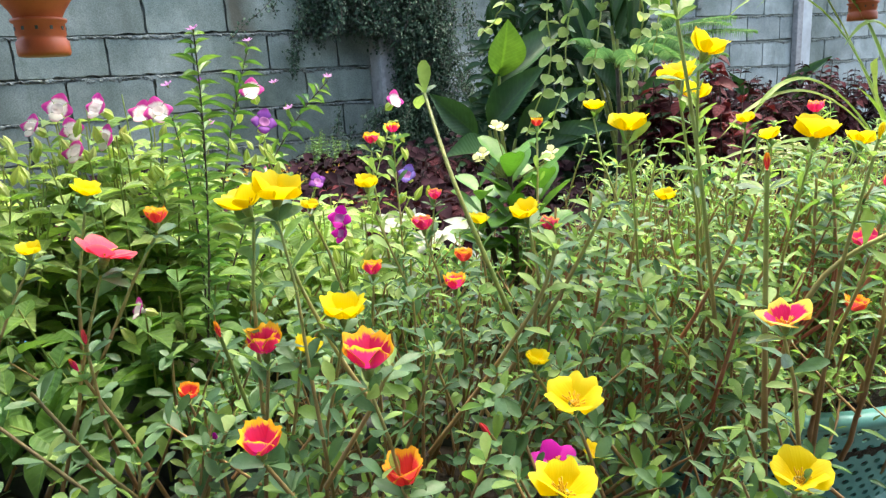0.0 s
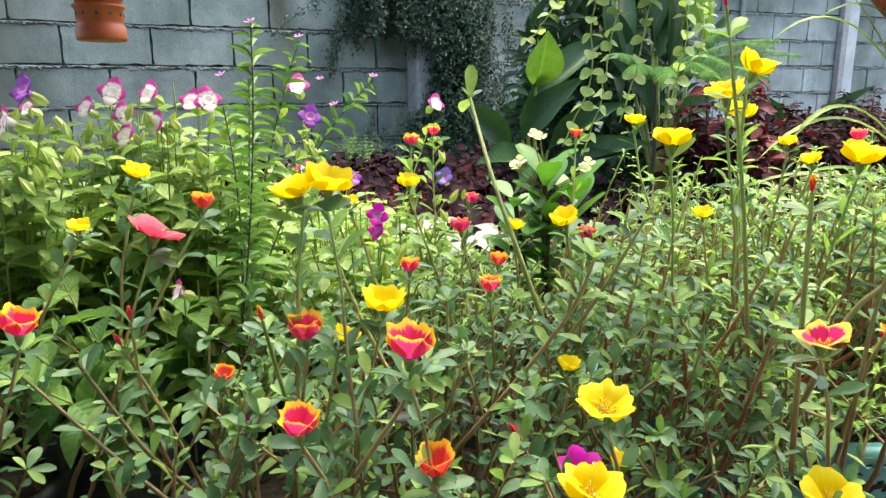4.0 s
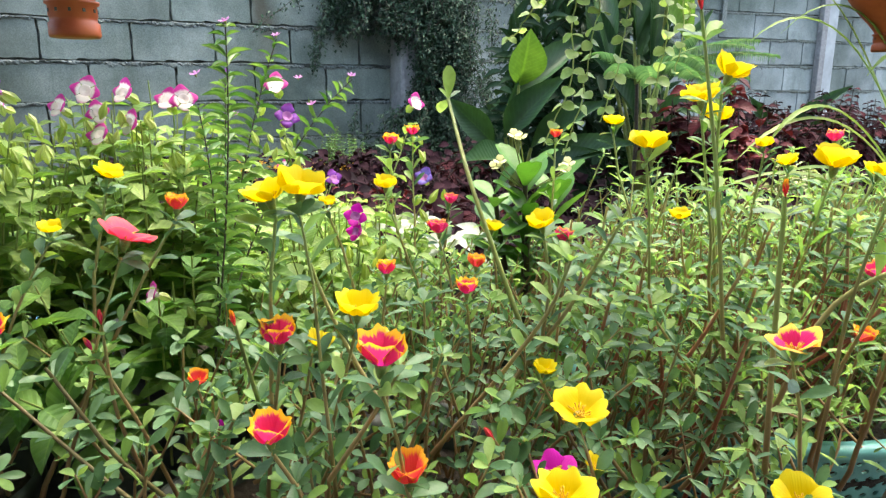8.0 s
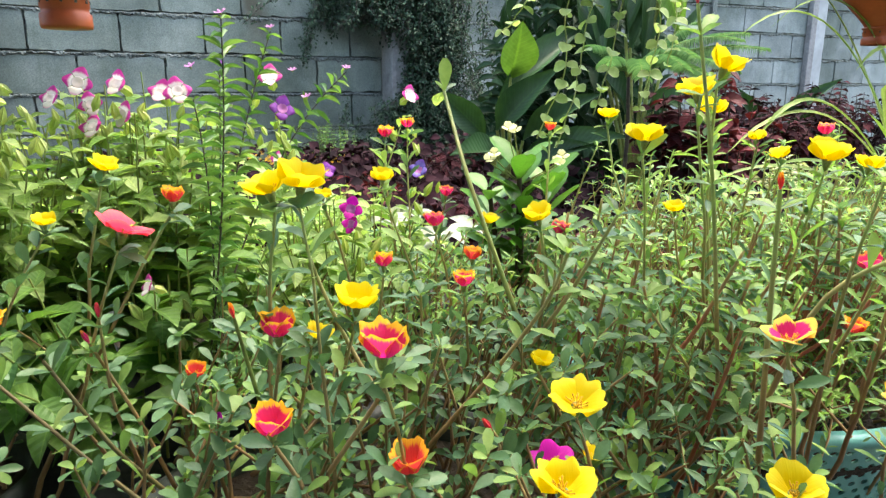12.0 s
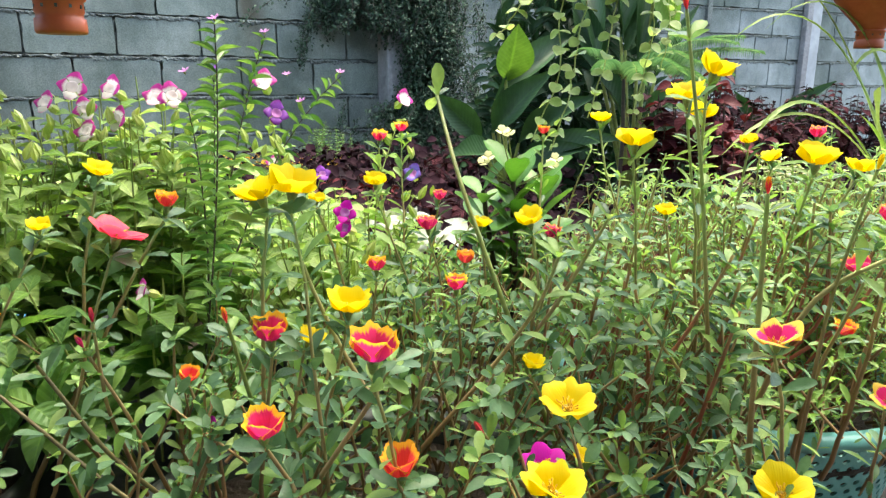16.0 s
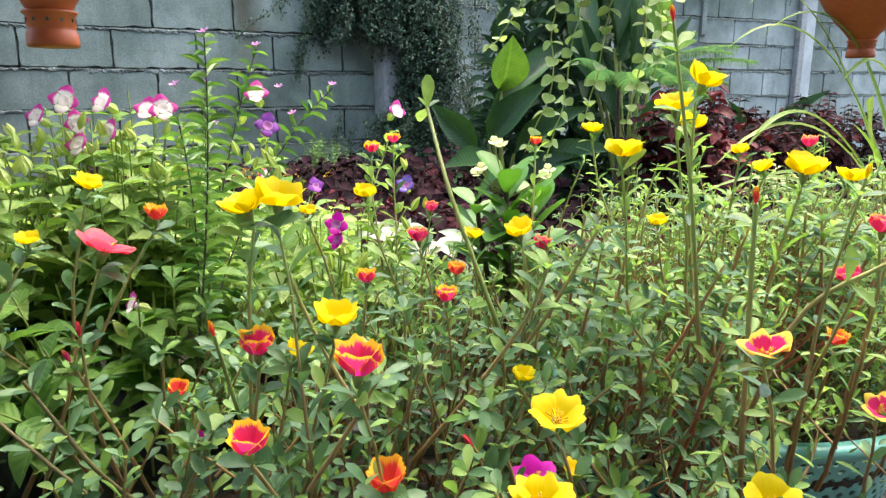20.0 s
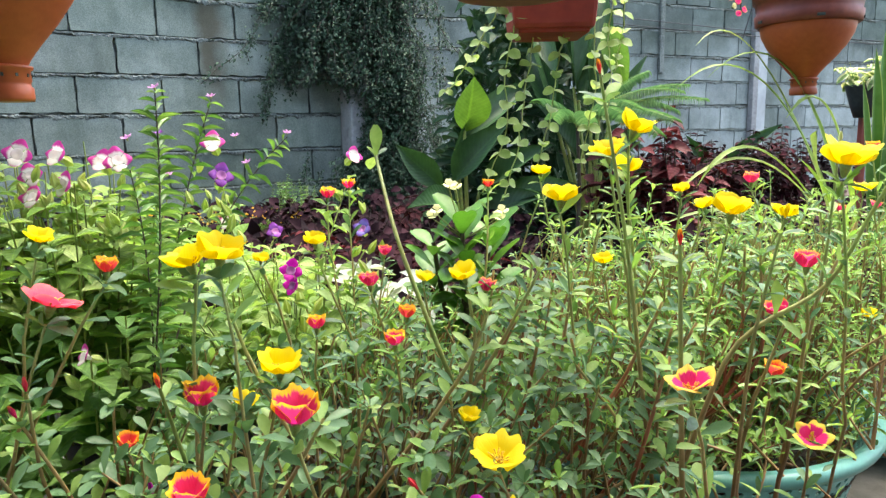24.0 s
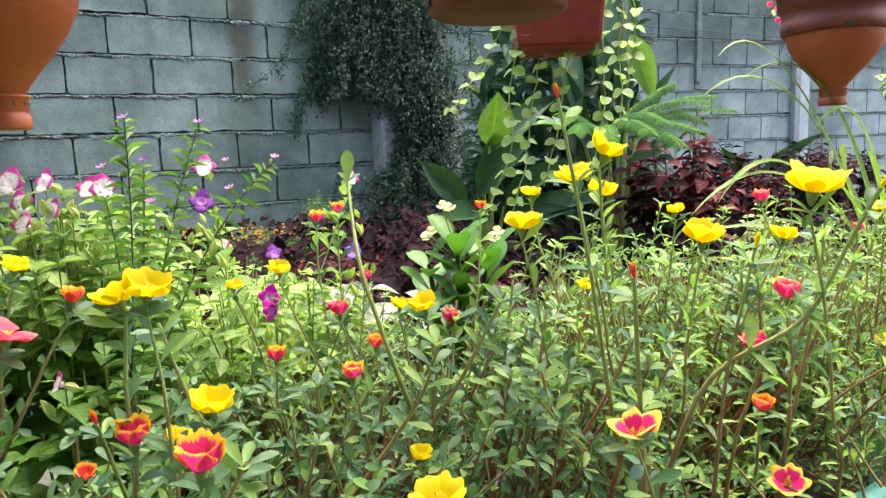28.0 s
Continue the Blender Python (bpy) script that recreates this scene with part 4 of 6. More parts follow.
def shoot_leaves(path, rnd, start, gap, size, out, whorl=5, slim=(0.3, 0.45)):
    """Leaves set alternately along a shoot from start (a share of its length) to its tip, with a rosette at the tip."""
    seg = np.linalg.norm(np.diff(path, axis=0), axis=1)
    along = np.r_[0, np.cumsum(seg)]
    total = along[-1]
    s, k = start * total + rnd.uniform(0, gap), rnd.uniform(0, 6.28)
    while s < total:
        p = [np.interp(s, along, path[:, i]) for i in range(3)]
        i = min(int(np.searchsorted(along, s)), len(path) - 1)
        d = unit(path[i] - path[i - 1])
        k += 2.4 + rnd.uniform(-0.5, 0.5)
        e1 = unit(np.cross(d, (0.2, 0.9, 0.4)))
        e2 = np.cross(d, e1)
        w = 0.75 * (math.cos(k) * e1 + math.sin(k) * e2) + d * rnd.uniform(0.2, 1.4) + np.array((rnd.gauss(0, 0.15), rnd.gauss(0, 0.15), rnd.gauss(0, 0.2)))
        out.append((p, w, size * rnd.uniform(0.65, 1.3), rnd.uniform(*slim)))
        s += gap * rnd.uniform(0.6, 1.4)
    d = unit(path[-1] - path[-2])
    e1 = unit(np.cross(d, (0.2, 0.9, 0.4)))
    e2 = np.cross(d, e1)
    for i in range(whorl):
        k = 6.28 * i / max(whorl, 1) + rnd.uniform(-0.4, 0.4)
        w = (math.cos(k) * e1 + math.sin(k) * e2) * rnd.uniform(0.6, 1.0) + d * rnd.uniform(0.15, 0.7)
        out.append((path[-1] - d * 0.002, w, size * rnd.uniform(0.6, 1.25), rnd.uniform(*slim)))


def purslane(place, label, heads, cells, seed, single=260, light=0.25, stem=None, slim=(0.3, 0.45)):
    """A purslane plant. heads: flowers (x, y, z, kind, size, lean x, lean y). cells: patches of leafy shoots
    (x0, x1, y0, y1, height, spread of height, step between shoots, leaf length)."""
    rnd = random.Random(seed)
    plant = thing("purslane", place, label, "flowering plant", "purslane plants")
    base = np.array(place)
    stems, leaves = [], []
    for n, (x, y, z, kind, size, lx, ly) in enumerate(heads):
        head = np.array((x, y, z))
        flower(plant, head, kind, size, (lx, ly), seed * 100 + n)
        foot = base + 0.62 * (head - base) * (1, 1, 0) + (rnd.uniform(-0.04, 0.04), rnd.uniform(-0.04, 0.04), 0)
        foot[2] = base[2] - 0.02
        mid = (foot + head) / 2 + (rnd.uniform(-0.05, 0.05), rnd.uniform(-0.03, 0.03), -0.03)
        p = curve_points(foot, mid, head - np.array((lx, ly, 1.0)) * size * 0.45, 9)
        p[1:-1] += np.array([[rnd.gauss(0, 0.0016) for _ in range(3)] for _ in range(7)])
        r = np.linspace(0.0024, 0.0011, 9) * rnd.uniform(0.8, 1.15)
        part("flower_stem", np_mesh("flower_stem", *tube_arrays(p - base, r, 6)[:2], M_STEM), plant)
        shoot_leaves(p, rnd, 0.3, 0.0095, 0.0185, leaves, rnd.choice((4, 5, 6)), slim)
    for x0, x1, y0, y1, h, spread, step, size in cells:
        for gx_ in np.arange(x0, x1, step):
            for gy_ in np.arange(y0, y1, step):
                x, y = gx_ + rnd.uniform(0, step), gy_ + rnd.uniform(0, step)
                z = h + spread * (noise.noise((x * 8, y * 8, seed)) * 1.3 + rnd.uniform(-1.1, 0.9))
                tip = np.array((x, y, z))
                foot = tip + (rnd.gauss(-0.02, 0.05), rnd.gauss(0, 0.045) + 0.015, 0)
                foot[2] = min(z - 0.05, base[2] + rnd.uniform(-0.02, 0.05))
                p = curve_points(foot, (foot + tip) / 2 + (rnd.gauss(0, 0.02), rnd.gauss(0, 0.02), -0.015), tip, 6)
                stems.append(tube_arrays(p - base, np.linspace(0.0019, 0.0008, 6) * rnd.uniform(0.8, 1.3), 5))
                shoot_leaves(p, rnd, 0.12, 0.0095, size * rnd.uniform(0.6, 0.98), leaves, rnd.choice((3, 4, 5, 6)), slim)
    if stems:
        for a in stems[:70]:
            part("shoot", np_mesh("shoot", *a[:2], stem or M_STEM), plant)
        if stems[70:]:
            part("shoot_tangle", np_mesh("shoot_tangle", *join_arrays(stems[70:])[:2], stem or M_STEM), plant, "thin fleshy shoots", None, "stuff")
    pos = np.array([a[0] for a in leaves])
    way = unit(np.array([a[1] for a in leaves]))
    ln = np.array([a[2] for a in leaves])
    wd = ln * np.array([a[3] for a in leaves])
    pick = np.zeros(len(leaves), bool)
    order = list(range(len(leaves)))
    rnd.shuffle(order)
    pick[order[:single]] = True
    for i in np.nonzero(pick)[0]:
        side = unit(np.cross(way[i], (rnd.gauss(0, 0.35), rnd.gauss(-0.1, 0.35), 1.0)))
        face = np.cross(side, way[i])
        m = Matrix(np.column_stack([side * wd[i] / 2, way[i] * ln[i], face * ln[i]])).to_4x4()
        m.translation = Vector(pos[i] - base)
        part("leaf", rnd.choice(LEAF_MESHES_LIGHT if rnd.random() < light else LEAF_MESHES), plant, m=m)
    rest = ~pick
    # light: share of pale leaves, raised to colour the mid bed brighter
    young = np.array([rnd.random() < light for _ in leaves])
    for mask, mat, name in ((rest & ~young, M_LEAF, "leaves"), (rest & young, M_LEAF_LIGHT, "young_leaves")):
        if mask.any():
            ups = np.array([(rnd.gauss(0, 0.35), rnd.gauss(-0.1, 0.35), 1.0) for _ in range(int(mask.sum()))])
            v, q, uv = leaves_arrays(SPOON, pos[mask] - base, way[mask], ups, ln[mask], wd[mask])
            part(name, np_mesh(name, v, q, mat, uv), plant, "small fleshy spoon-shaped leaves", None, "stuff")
    return plant


# near pot
purslane((-0.13, 0.47, 0.46), "purslane in a black pot with yellow and magenta flowers", [
    (-0.101, 0.314, 0.684, "fire", 0.021, 0.1, -0.15), (-0.129, 0.397, 0.682, "goblet", 0.021, 0.1, 0.0), (-0.176, 0.389, 0.664, "fire", 0.020, 0.0, -0.1),
    (-0.156, 0.40, 0.660, "yellow", 0.012, 0.5, 0.1), (-0.176, 0.389, 0.752, "yellow", 0.02, -0.25, -0.1), (-0.157, 0.385, 0.757, "goblet", 0.024, 0.15, -0.1),
    (-0.160, 0.320, 0.638, "fire", 0.018, 0.05, -0.35), (-0.090, 0.330, 0.612, "orange", 0.019, -0.05, -0.2), (-0.275, 0.486, 0.592, "orange", 0.014, 0.2, -0.4),
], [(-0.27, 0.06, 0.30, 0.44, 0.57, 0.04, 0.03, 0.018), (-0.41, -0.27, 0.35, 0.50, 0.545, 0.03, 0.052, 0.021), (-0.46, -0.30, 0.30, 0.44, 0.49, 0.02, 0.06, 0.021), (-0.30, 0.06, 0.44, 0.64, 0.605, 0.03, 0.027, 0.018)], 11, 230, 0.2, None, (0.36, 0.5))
purslane((0.10, 0.42, 0.46), "purslane with yellow and vivid magenta flowers", [
    (0.007, 0.400, 0.618, "face", 0.021, -0.1, -0.55), (-0.004, 0.42, 0.565, "magenta", 0.019, 0.15, -0.6), (-0.008, 0.335, 0.600, "face", 0.020, 0.1, -0.3),
    (0.115, 0.34, 0.600, "face", 0.019, -0.1, -0.55), (-0.011, 0.460, 0.621, "goblet", 0.014, 0.2, -0.1), (0.1215, 0.38, 0.672, "star", 0.017, -0.1, -0.4),
    (0.242, 0.464, 0.598, "star", 0.016, -0.2, -0.8), (0.019, 0.41, 0.577, "yellow", 0.011, 0.4, -0.1),
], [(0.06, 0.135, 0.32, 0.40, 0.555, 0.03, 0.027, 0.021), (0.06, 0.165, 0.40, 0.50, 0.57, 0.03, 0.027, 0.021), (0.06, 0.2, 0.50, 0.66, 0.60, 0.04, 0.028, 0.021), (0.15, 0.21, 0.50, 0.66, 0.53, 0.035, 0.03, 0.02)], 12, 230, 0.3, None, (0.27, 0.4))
# middle of the bed
purslane((-0.08, 0.70, 0.46), "purslane with small orange and pink flowers", [
    (-0.067, 0.514, 0.661, "fire", 0.0155, 0.0, -0.1), (-0.062, 0.593, 0.662, "orange", 0.014, 0.1, 0.0), (-0.096, 0.607, 0.689, "pink", 0.016, -0.05, 0.0),
    (-0.093, 0.72, 0.698, "pink", 0.013, 0.1, 0.0), (-0.132, 0.53, 0.671, "fire", 0.0145, 0.0, 0.1), (-0.175, 0.848, 0.75, "fire", 0.017, 0.05, 0.0),
    (-0.147, 0.846, 0.762, "fire", 0.0155, 0.0, 0.05), (-0.138, 0.572, 0.735, "goblet", 0.016, 0.05, 0.0), (-0.205, 0.639, 0.709, "goblet", 0.013, 0.1, 0.0),
    (-0.048, 0.654, 0.683, "yellow", 0.013, 0.15, 0.0), (-0.010, 0.525, 0.712, "yellow", 0.0165, -0.25, -0.2), (0.007, 0.54, 0.698, "pink", 0.013, 0.2, 0.05),
    (0.03, 0.885, 0.757, "orange", 0.0135, 0.0, 0.0),
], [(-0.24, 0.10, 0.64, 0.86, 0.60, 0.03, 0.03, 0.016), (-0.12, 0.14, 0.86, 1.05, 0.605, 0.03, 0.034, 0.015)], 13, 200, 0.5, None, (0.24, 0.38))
# teal basket
purslane((0.30, 0.95, 0.44), "tall purslane with yellow flowers in a teal basket", [
    (0.067, 0.53, 0.772, "yellow", 0.02, 0.05, -0.1), (0.136, 0.578, 0.825, "yellow", 0.0215, 0.35, -0.2), (0.11, 0.555, 0.806, "yellow", 0.0195, -0.1, 0.0),
    (0.14, 0.613, 0.79, "goblet", 0.02, 0.1, 0.05), (0.139, 0.692, 0.69, "yellow", 0.016, -0.1, 0.0), (0.091, 0.826, 0.776, "yellow", 0.017, 0.05, 0.0),
    (0.252, 0.795, 0.754, "goblet", 0.016, -0.1, 0.0), (0.286, 0.81, 0.732, "yellow", 0.018, -0.2, 0.0), (0.2, 0.526, 0.759, "yellow", 0.022, 0.05, -0.1),
    (0.352, 0.748, 0.728, "yellow", 0.02, 0.2, 0.0), (0.241, 0.52, 0.678, "pink", 0.017, -0.4, 0.1), (0.272, 0.587, 0.603, "orange", 0.017, 0.0, -0.3),
    (0.265, 0.531, 0.714, "pink", 0.018, 0.0, -0.1),
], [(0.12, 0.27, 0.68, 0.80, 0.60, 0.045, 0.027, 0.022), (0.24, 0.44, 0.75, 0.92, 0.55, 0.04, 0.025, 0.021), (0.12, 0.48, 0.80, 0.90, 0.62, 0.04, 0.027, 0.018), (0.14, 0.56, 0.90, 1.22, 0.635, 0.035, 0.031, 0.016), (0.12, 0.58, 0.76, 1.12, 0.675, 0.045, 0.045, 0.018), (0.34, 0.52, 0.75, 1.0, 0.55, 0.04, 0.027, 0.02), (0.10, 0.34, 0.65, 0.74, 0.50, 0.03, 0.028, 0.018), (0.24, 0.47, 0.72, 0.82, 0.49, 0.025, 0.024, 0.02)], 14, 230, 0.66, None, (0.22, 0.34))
purslane((0.76, 1.22, 0.36), "spreading purslane with small red and yellow flowers in a teal basket", [
    (0.429, 1.01, 0.745, "pink", 0.02, 0.0, 0.0), (0.424, 0.99, 0.63, "yellow", 0.014, 0.0, -0.2), (0.243, 0.449, 0.80, "yellow", 0.024, 0.1, -0.1),
    (0.53, 0.90, 0.74, "yellow", 0.02, 0.0, 0.0), (0.56, 1.0, 0.70, "pink", 0.014, 0.0, 0.0), (0.61, 1.0, 0.705, "pink", 0.014, 0.1, -0.1),
    (0.63, 1.05, 0.79, "orange", 0.016, 0.0, 0.0), (0.50, 0.82, 0.59, "yellow", 0.014, 0.0, -0.3), (0.66, 1.0, 0.77, "yellow", 0.018, 0.1, 0.0),
], [(0.66, 1.05, 0.92, 1.02, 0.57, 0.04, 0.034, 0.017), (0.56, 1.2, 1.02, 1.4, 0.60, 0.04, 0.042, 0.016), (0.60, 1.15, 1.0, 1.4, 0.68, 0.05, 0.055, 0.018)], 15, 150, 0.6, None, (0.22, 0.34))
# left edge
purslane((-0.55, 0.50, 0.47), "purslane with coral and yellow flowers in a black pot", [
    (-0.303, 0.454, 0.712, "coral", 0.0245, 0.3, 0.2), (-0.31, 0.549, 0.718, "orange", 0.017, 0.1, 0.0), (-0.394, 0.598, 0.738, "yellow", 0.018, 0.3, 0.0),
    (-0.43, 0.56, 0.695, "yellow", 0.014, 0.0, 0.0), (-0.373, 0.40, 0.657, "fire", 0.022, 0.2, -0.1),
], [(-0.66, -0.45, 0.40, 0.60, 0.58, 0.03, 0.04, 0.019)], 16, 150, 0.2, None, (0.36, 0.5))


# ---- other plants ----
def leafy(name, place, label, category, stems, shape, length, width, mat, gap=0.03, start=0.25, droop=0.25, pairs=True, stem_mat=None,
          seed=0, group="", radius=0.003, spread=1.0, single=0, leaf_name="leaf"):
    """A plant of stems with leaves in crossed pairs. stems: lists of points. The first leaves, up to single, are parts of their own."""
    rnd = random.Random(seed)
    base = np.array(place, float)
    plant = thing(name, place, label, category, group)
    pos, way, ln = [], [], []
    for pts in stems:
        pts = np.asarray(pts, float)
        p = curve_points(pts[0], pts[1], pts[2], 9) if len(pts) == 3 else pts
        part("stem", np_mesh("stem", *tube_arrays(p - base, np.linspace(radius, radius * 0.5, len(p)), 6)[:2], stem_mat or M_STEM_GREEN), plant)
        seg = np.r_[0, np.cumsum(np.linalg.norm(np.diff(p, axis=0), axis=1))]
        s, k = seg[-1] * start + rnd.uniform(0, gap), rnd.uniform(0, 3)
        while s <= seg[-1] + 1e-6:
            c = np.array([np.interp(s, seg, p[:, i]) for i in range(3)])
            d = unit(p[min(int(np.searchsorted(seg, s)) + 1, len(p) - 1)] - p[max(int(np.searchsorted(seg, s)) - 1, 0)])
            e1 = unit(np.cross(d, (0.2, 0.9, 0.4)))
            e2 = np.cross(d, e1)
            k += 1.57 + rnd.uniform(-0.3, 0.3) if pairs else 2.4
            young = 0.55 + 0.45 * min(1, (seg[-1] - s) / (gap * 3))
            for turn in ((0, math.pi) if pairs else (0,)):
                w = spread * (math.cos(k + turn) * e1 + math.sin(k + turn) * e2) + d * rnd.uniform(0.1, 0.6) - np.array((0, 0, droop * rnd.uniform(0.2, 1.4)))
                pos.append(c), way.append(w), ln.append(length * young * rnd.uniform(0.75, 1.15))
            s += gap * rnd.uniform(0.75, 1.25)
    pos, way, ln = np.array(pos), unit(np.array(way)), np.array(ln)
    tilt = unit(np.array([[rnd.gauss(0, 0.25), rnd.gauss(-0.1, 0.25), 1] for _ in pos]))
    n = min(single, len(pos))
    for i in range(n):
        v, q, uv = leaves_arrays(shape, pos[i] - base, way[i], tilt[i], ln[i], ln[i] * width)
        part(leaf_name, np_mesh(leaf_name, v, q, mat, uv), plant)
    if n < len(pos):
        chunks = []
        for i in range(n, len(pos)):
            chunks.append(leaves_arrays(shape, pos[i] - base, way[i], tilt[i], ln[i], ln[i] * width))
        v, q, uv = join_arrays(chunks)
        part("leaves", np_mesh("leaves", v, q, mat, uv), plant, "", None, "stuff")
    return plant


def bush_stems(centre, foot_r, r, h0, h1, n, seed, lift=0.0):
    """n stems that fan out from a foot to a rounded top."""
    rnd = random.Random(seed)
    c = np.array(centre, float)
    out = []
    for i in range(n):
        a, q = rnd.uniform(0, 6.28), math.sqrt(rnd.random())
        tip = c + (r * q * math.cos(a), r * q * math.sin(a), h0 + (h1 - h0) * (1 - 0.6 * q * q) * rnd.uniform(0.75, 1.05))
        foot = c + (foot_r * math.cos(a), foot_r * math.sin(a), 0)
        out.append([foot, (foot + tip) / 2 + (0, 0, 0.1 * (h1 - h0)), tip])
    return out


# wishbone flowers
TUBE = np_mesh("tube", *lathe([(0.1, 0.0), (0.13, 0.35), (0.2, 0.68), (0.3, 0.9), (0.27, 0.9), (0.14, 0.84), (0.01, 0.8)], 14), P_WHITE)
TUBE_DARK = np_mesh("tube", *lathe([(0.1, 0.0), (0.13, 0.35), (0.2, 0.68), (0.3, 0.9), (0.27, 0.9), (0.14, 0.84), (0.01, 0.8)], 14), P_PALEPURPLE)
_v, _q = lathe([(0.035, -0.5), (0.10, -0.38), (0.23, -0.12), (0.25, 0.08), (0.19, 0.35), (0.1, 0.6), (0.01, 0.78)], 10)
_v[:, :2] *= np.where(np.arange(len(_v)) % 2, 0.72, 1.18)[:, None]  # winged ribs
SEPAL = np_mesh("calyx", _v, _q, M_CALYX, smooth=False)


def wishbone(plant, place, size, lean, dark, seed):
    """A wishbone bloom: a ribbed calyx, a pale tube and four lobes."""
    rnd = random.Random(seed)
    fl = part("flower", SEPAL, plant, "violet wishbone flower" if dark else "white wishbone flower with magenta lobe tips", frame_of(Vector(place) - plant.location, lean, rnd.uniform(-0.3, 0.3), size * 0.92))
    part("tube", TUBE_DARK if dark else TUBE, fl)
    mat = {0: P_WHITE, 1: P_VIOLET, 2: P_MAGENTA, 3: P_BLUE}[dark]
    low = P_PALE if not dark else mat
    for i, (spin, s) in enumerate(((0.0, 0.7), (1.57, 0.6), (3.14, 0.62), (4.71, 0.6))):
        part("lobe", petal_mesh(low if i == 2 else mat, "lobe", i % 3), fl, m=Matrix.Translation((0, 0, 0.8)) @ Matrix.Rotation(spin, 4, "Z") @ Matrix.Translation((0, 0.18, 0)) @ Matrix.Rotation(rnd.uniform(-0.3, 0.3), 4, "X") @ Matrix.Scale(s * 0.95, 4))


def wishbone_plant(place, label, blooms, r, h0, h1, n, seed, length=0.05, mat=None, single=60):
    rnd = random.Random(seed)
    stems = bush_stems(place, 0.05, r, h0, h1, n, seed)
    for x, y, z, *_ in blooms:
        stems.append([np.array(place) + (rnd.uniform(-0.05, 0.05), rnd.uniform(-0.05, 0.05), 0), np.array((x * 0.6 + place[0] * 0.4, y * 0.6 + place[1] * 0.4, place[2] + (z - place[2]) * 0.6)), np.array((x, y, z - 0.022))])
    plant = leafy("wishbone_plant", place, label, "flowering plant", stems, OVATE, length, 0.6, mat or M_TOR, 0.031, 0.25, 0.2, True, M_STEM_GREEN, seed, "wishbone plants", 0.0016, 1.0, single)
    for i, (x, y, z, size, dark) in enumerate(blooms):
        for _ in range(7):
            c = Vector((x + rnd.uniform(-0.03, 0.03), y + rnd.uniform(-0.03, 0.03), z - rnd.uniform(0.014, 0.075)))
            part("flower_bud", SEPAL, plant, "pale ribbed bud", frame_of(c - plant.location, (rnd.uniform(-0.7, 0.7), rnd.uniform(-0.6, 0.2), 1), rnd.uniform(0, 3), rnd.uniform(0.011, 0.018)))
        wishbone(plant, (x, y, z), size, (rnd.uniform(-0.9, 0.7), rnd.uniform(-1.1, -0.6), rnd.uniform(0.25, 0.6)), dark, seed * 50 + i)
    return plant


wishbone_plant((-0.48, 0.80, 0.47), "wishbone plant with white and magenta flowers and pale green leaves", [
    (-0.529, 0.76, 0.79, 0.02, 0), (-0.499, 0.76, 0.81, 0.024, 0), (-0.49, 0.76, 0.785, 0.02, 0), (-0.485, 0.76, 0.757, 0.022, 0), (-0.445, 0.75, 0.806, 0.022, 0),
    (-0.444, 0.76, 0.775, 0.022, 0), (-0.406, 0.76, 0.795, 0.022, 0), (-0.388, 0.75, 0.797, 0.023, 0)], 0.17, 0.18, 0.36, 44, 21, 0.04)
wishbone_plant((-0.62, 0.68, 0.45), "wishbone plant with white and violet flowers", [
    (-0.503, 0.63, 0.808, 0.022, 1), (-0.512, 0.62, 0.783, 0.022, 0), (-0.55, 0.62, 0.785, 0.024, 0), (-0.554, 0.62, 0.757, 0.024, 0), (-0.561, 0.62, 0.72, 0.02, 0),
    (-0.594, 0.76, 0.808, 0.022, 1)], 0.17, 0.18, 0.37, 40, 22, 0.04)
wishbone_plant((-0.24, 0.84, 0.47), "wishbone plant with scattered violet and magenta flowers", [
    (-0.268, 0.721, 0.782, 0.02, 1), (-0.189, 0.705, 0.682, 0.019, 2), (-0.186, 0.715, 0.664, 0.017, 2), (-0.136, 0.895, 0.698, 0.02, 3), (-0.29, 1.02, 0.68, 0.02, 1),
    (-0.169, 1.0, 0.79, 0.022, 0), (-0.322, 0.879, 0.812, 0.024, 0)], 0.17, 0.12, 0.22, 44, 23, 0.036)
wishbone_plant((-0.40, 0.66, 0.44), "leafy wishbone plant with broad green leaves", [(-0.354, 0.60, 0.626, 0.016, 0)], 0.2, 0.1, 0.225, 26, 24, 0.054, M_TOR_DARK, 80)
wishbone_plant((-0.66, 0.56, 0.40), "leafy wishbone plant with broad green leaves", [(-0.6, 0.66, 0.70, 0.018, 0)], 0.16, 0.1, 0.25, 24, 25, 0.058, M_TOR_DARK, 60)
wishbone_plant((-0.42, 1.08, 0.44), "pale leafy wishbone plant behind the others", [(-0.35, 1.0, 0.70, 0.018, 0)], 0.26, 0.1, 0.24, 52, 26, 0.042, None, 40)
wishbone_plant((-0.80, 0.95, 0.40), "pale leafy wishbone plant at the edge of the bed", [(-0.78, 0.9, 0.76, 0.02, 0), (-0.7, 0.9, 0.79, 0.02, 0)], 0.24, 0.14, 0.34, 44, 27, 0.042, None, 40)

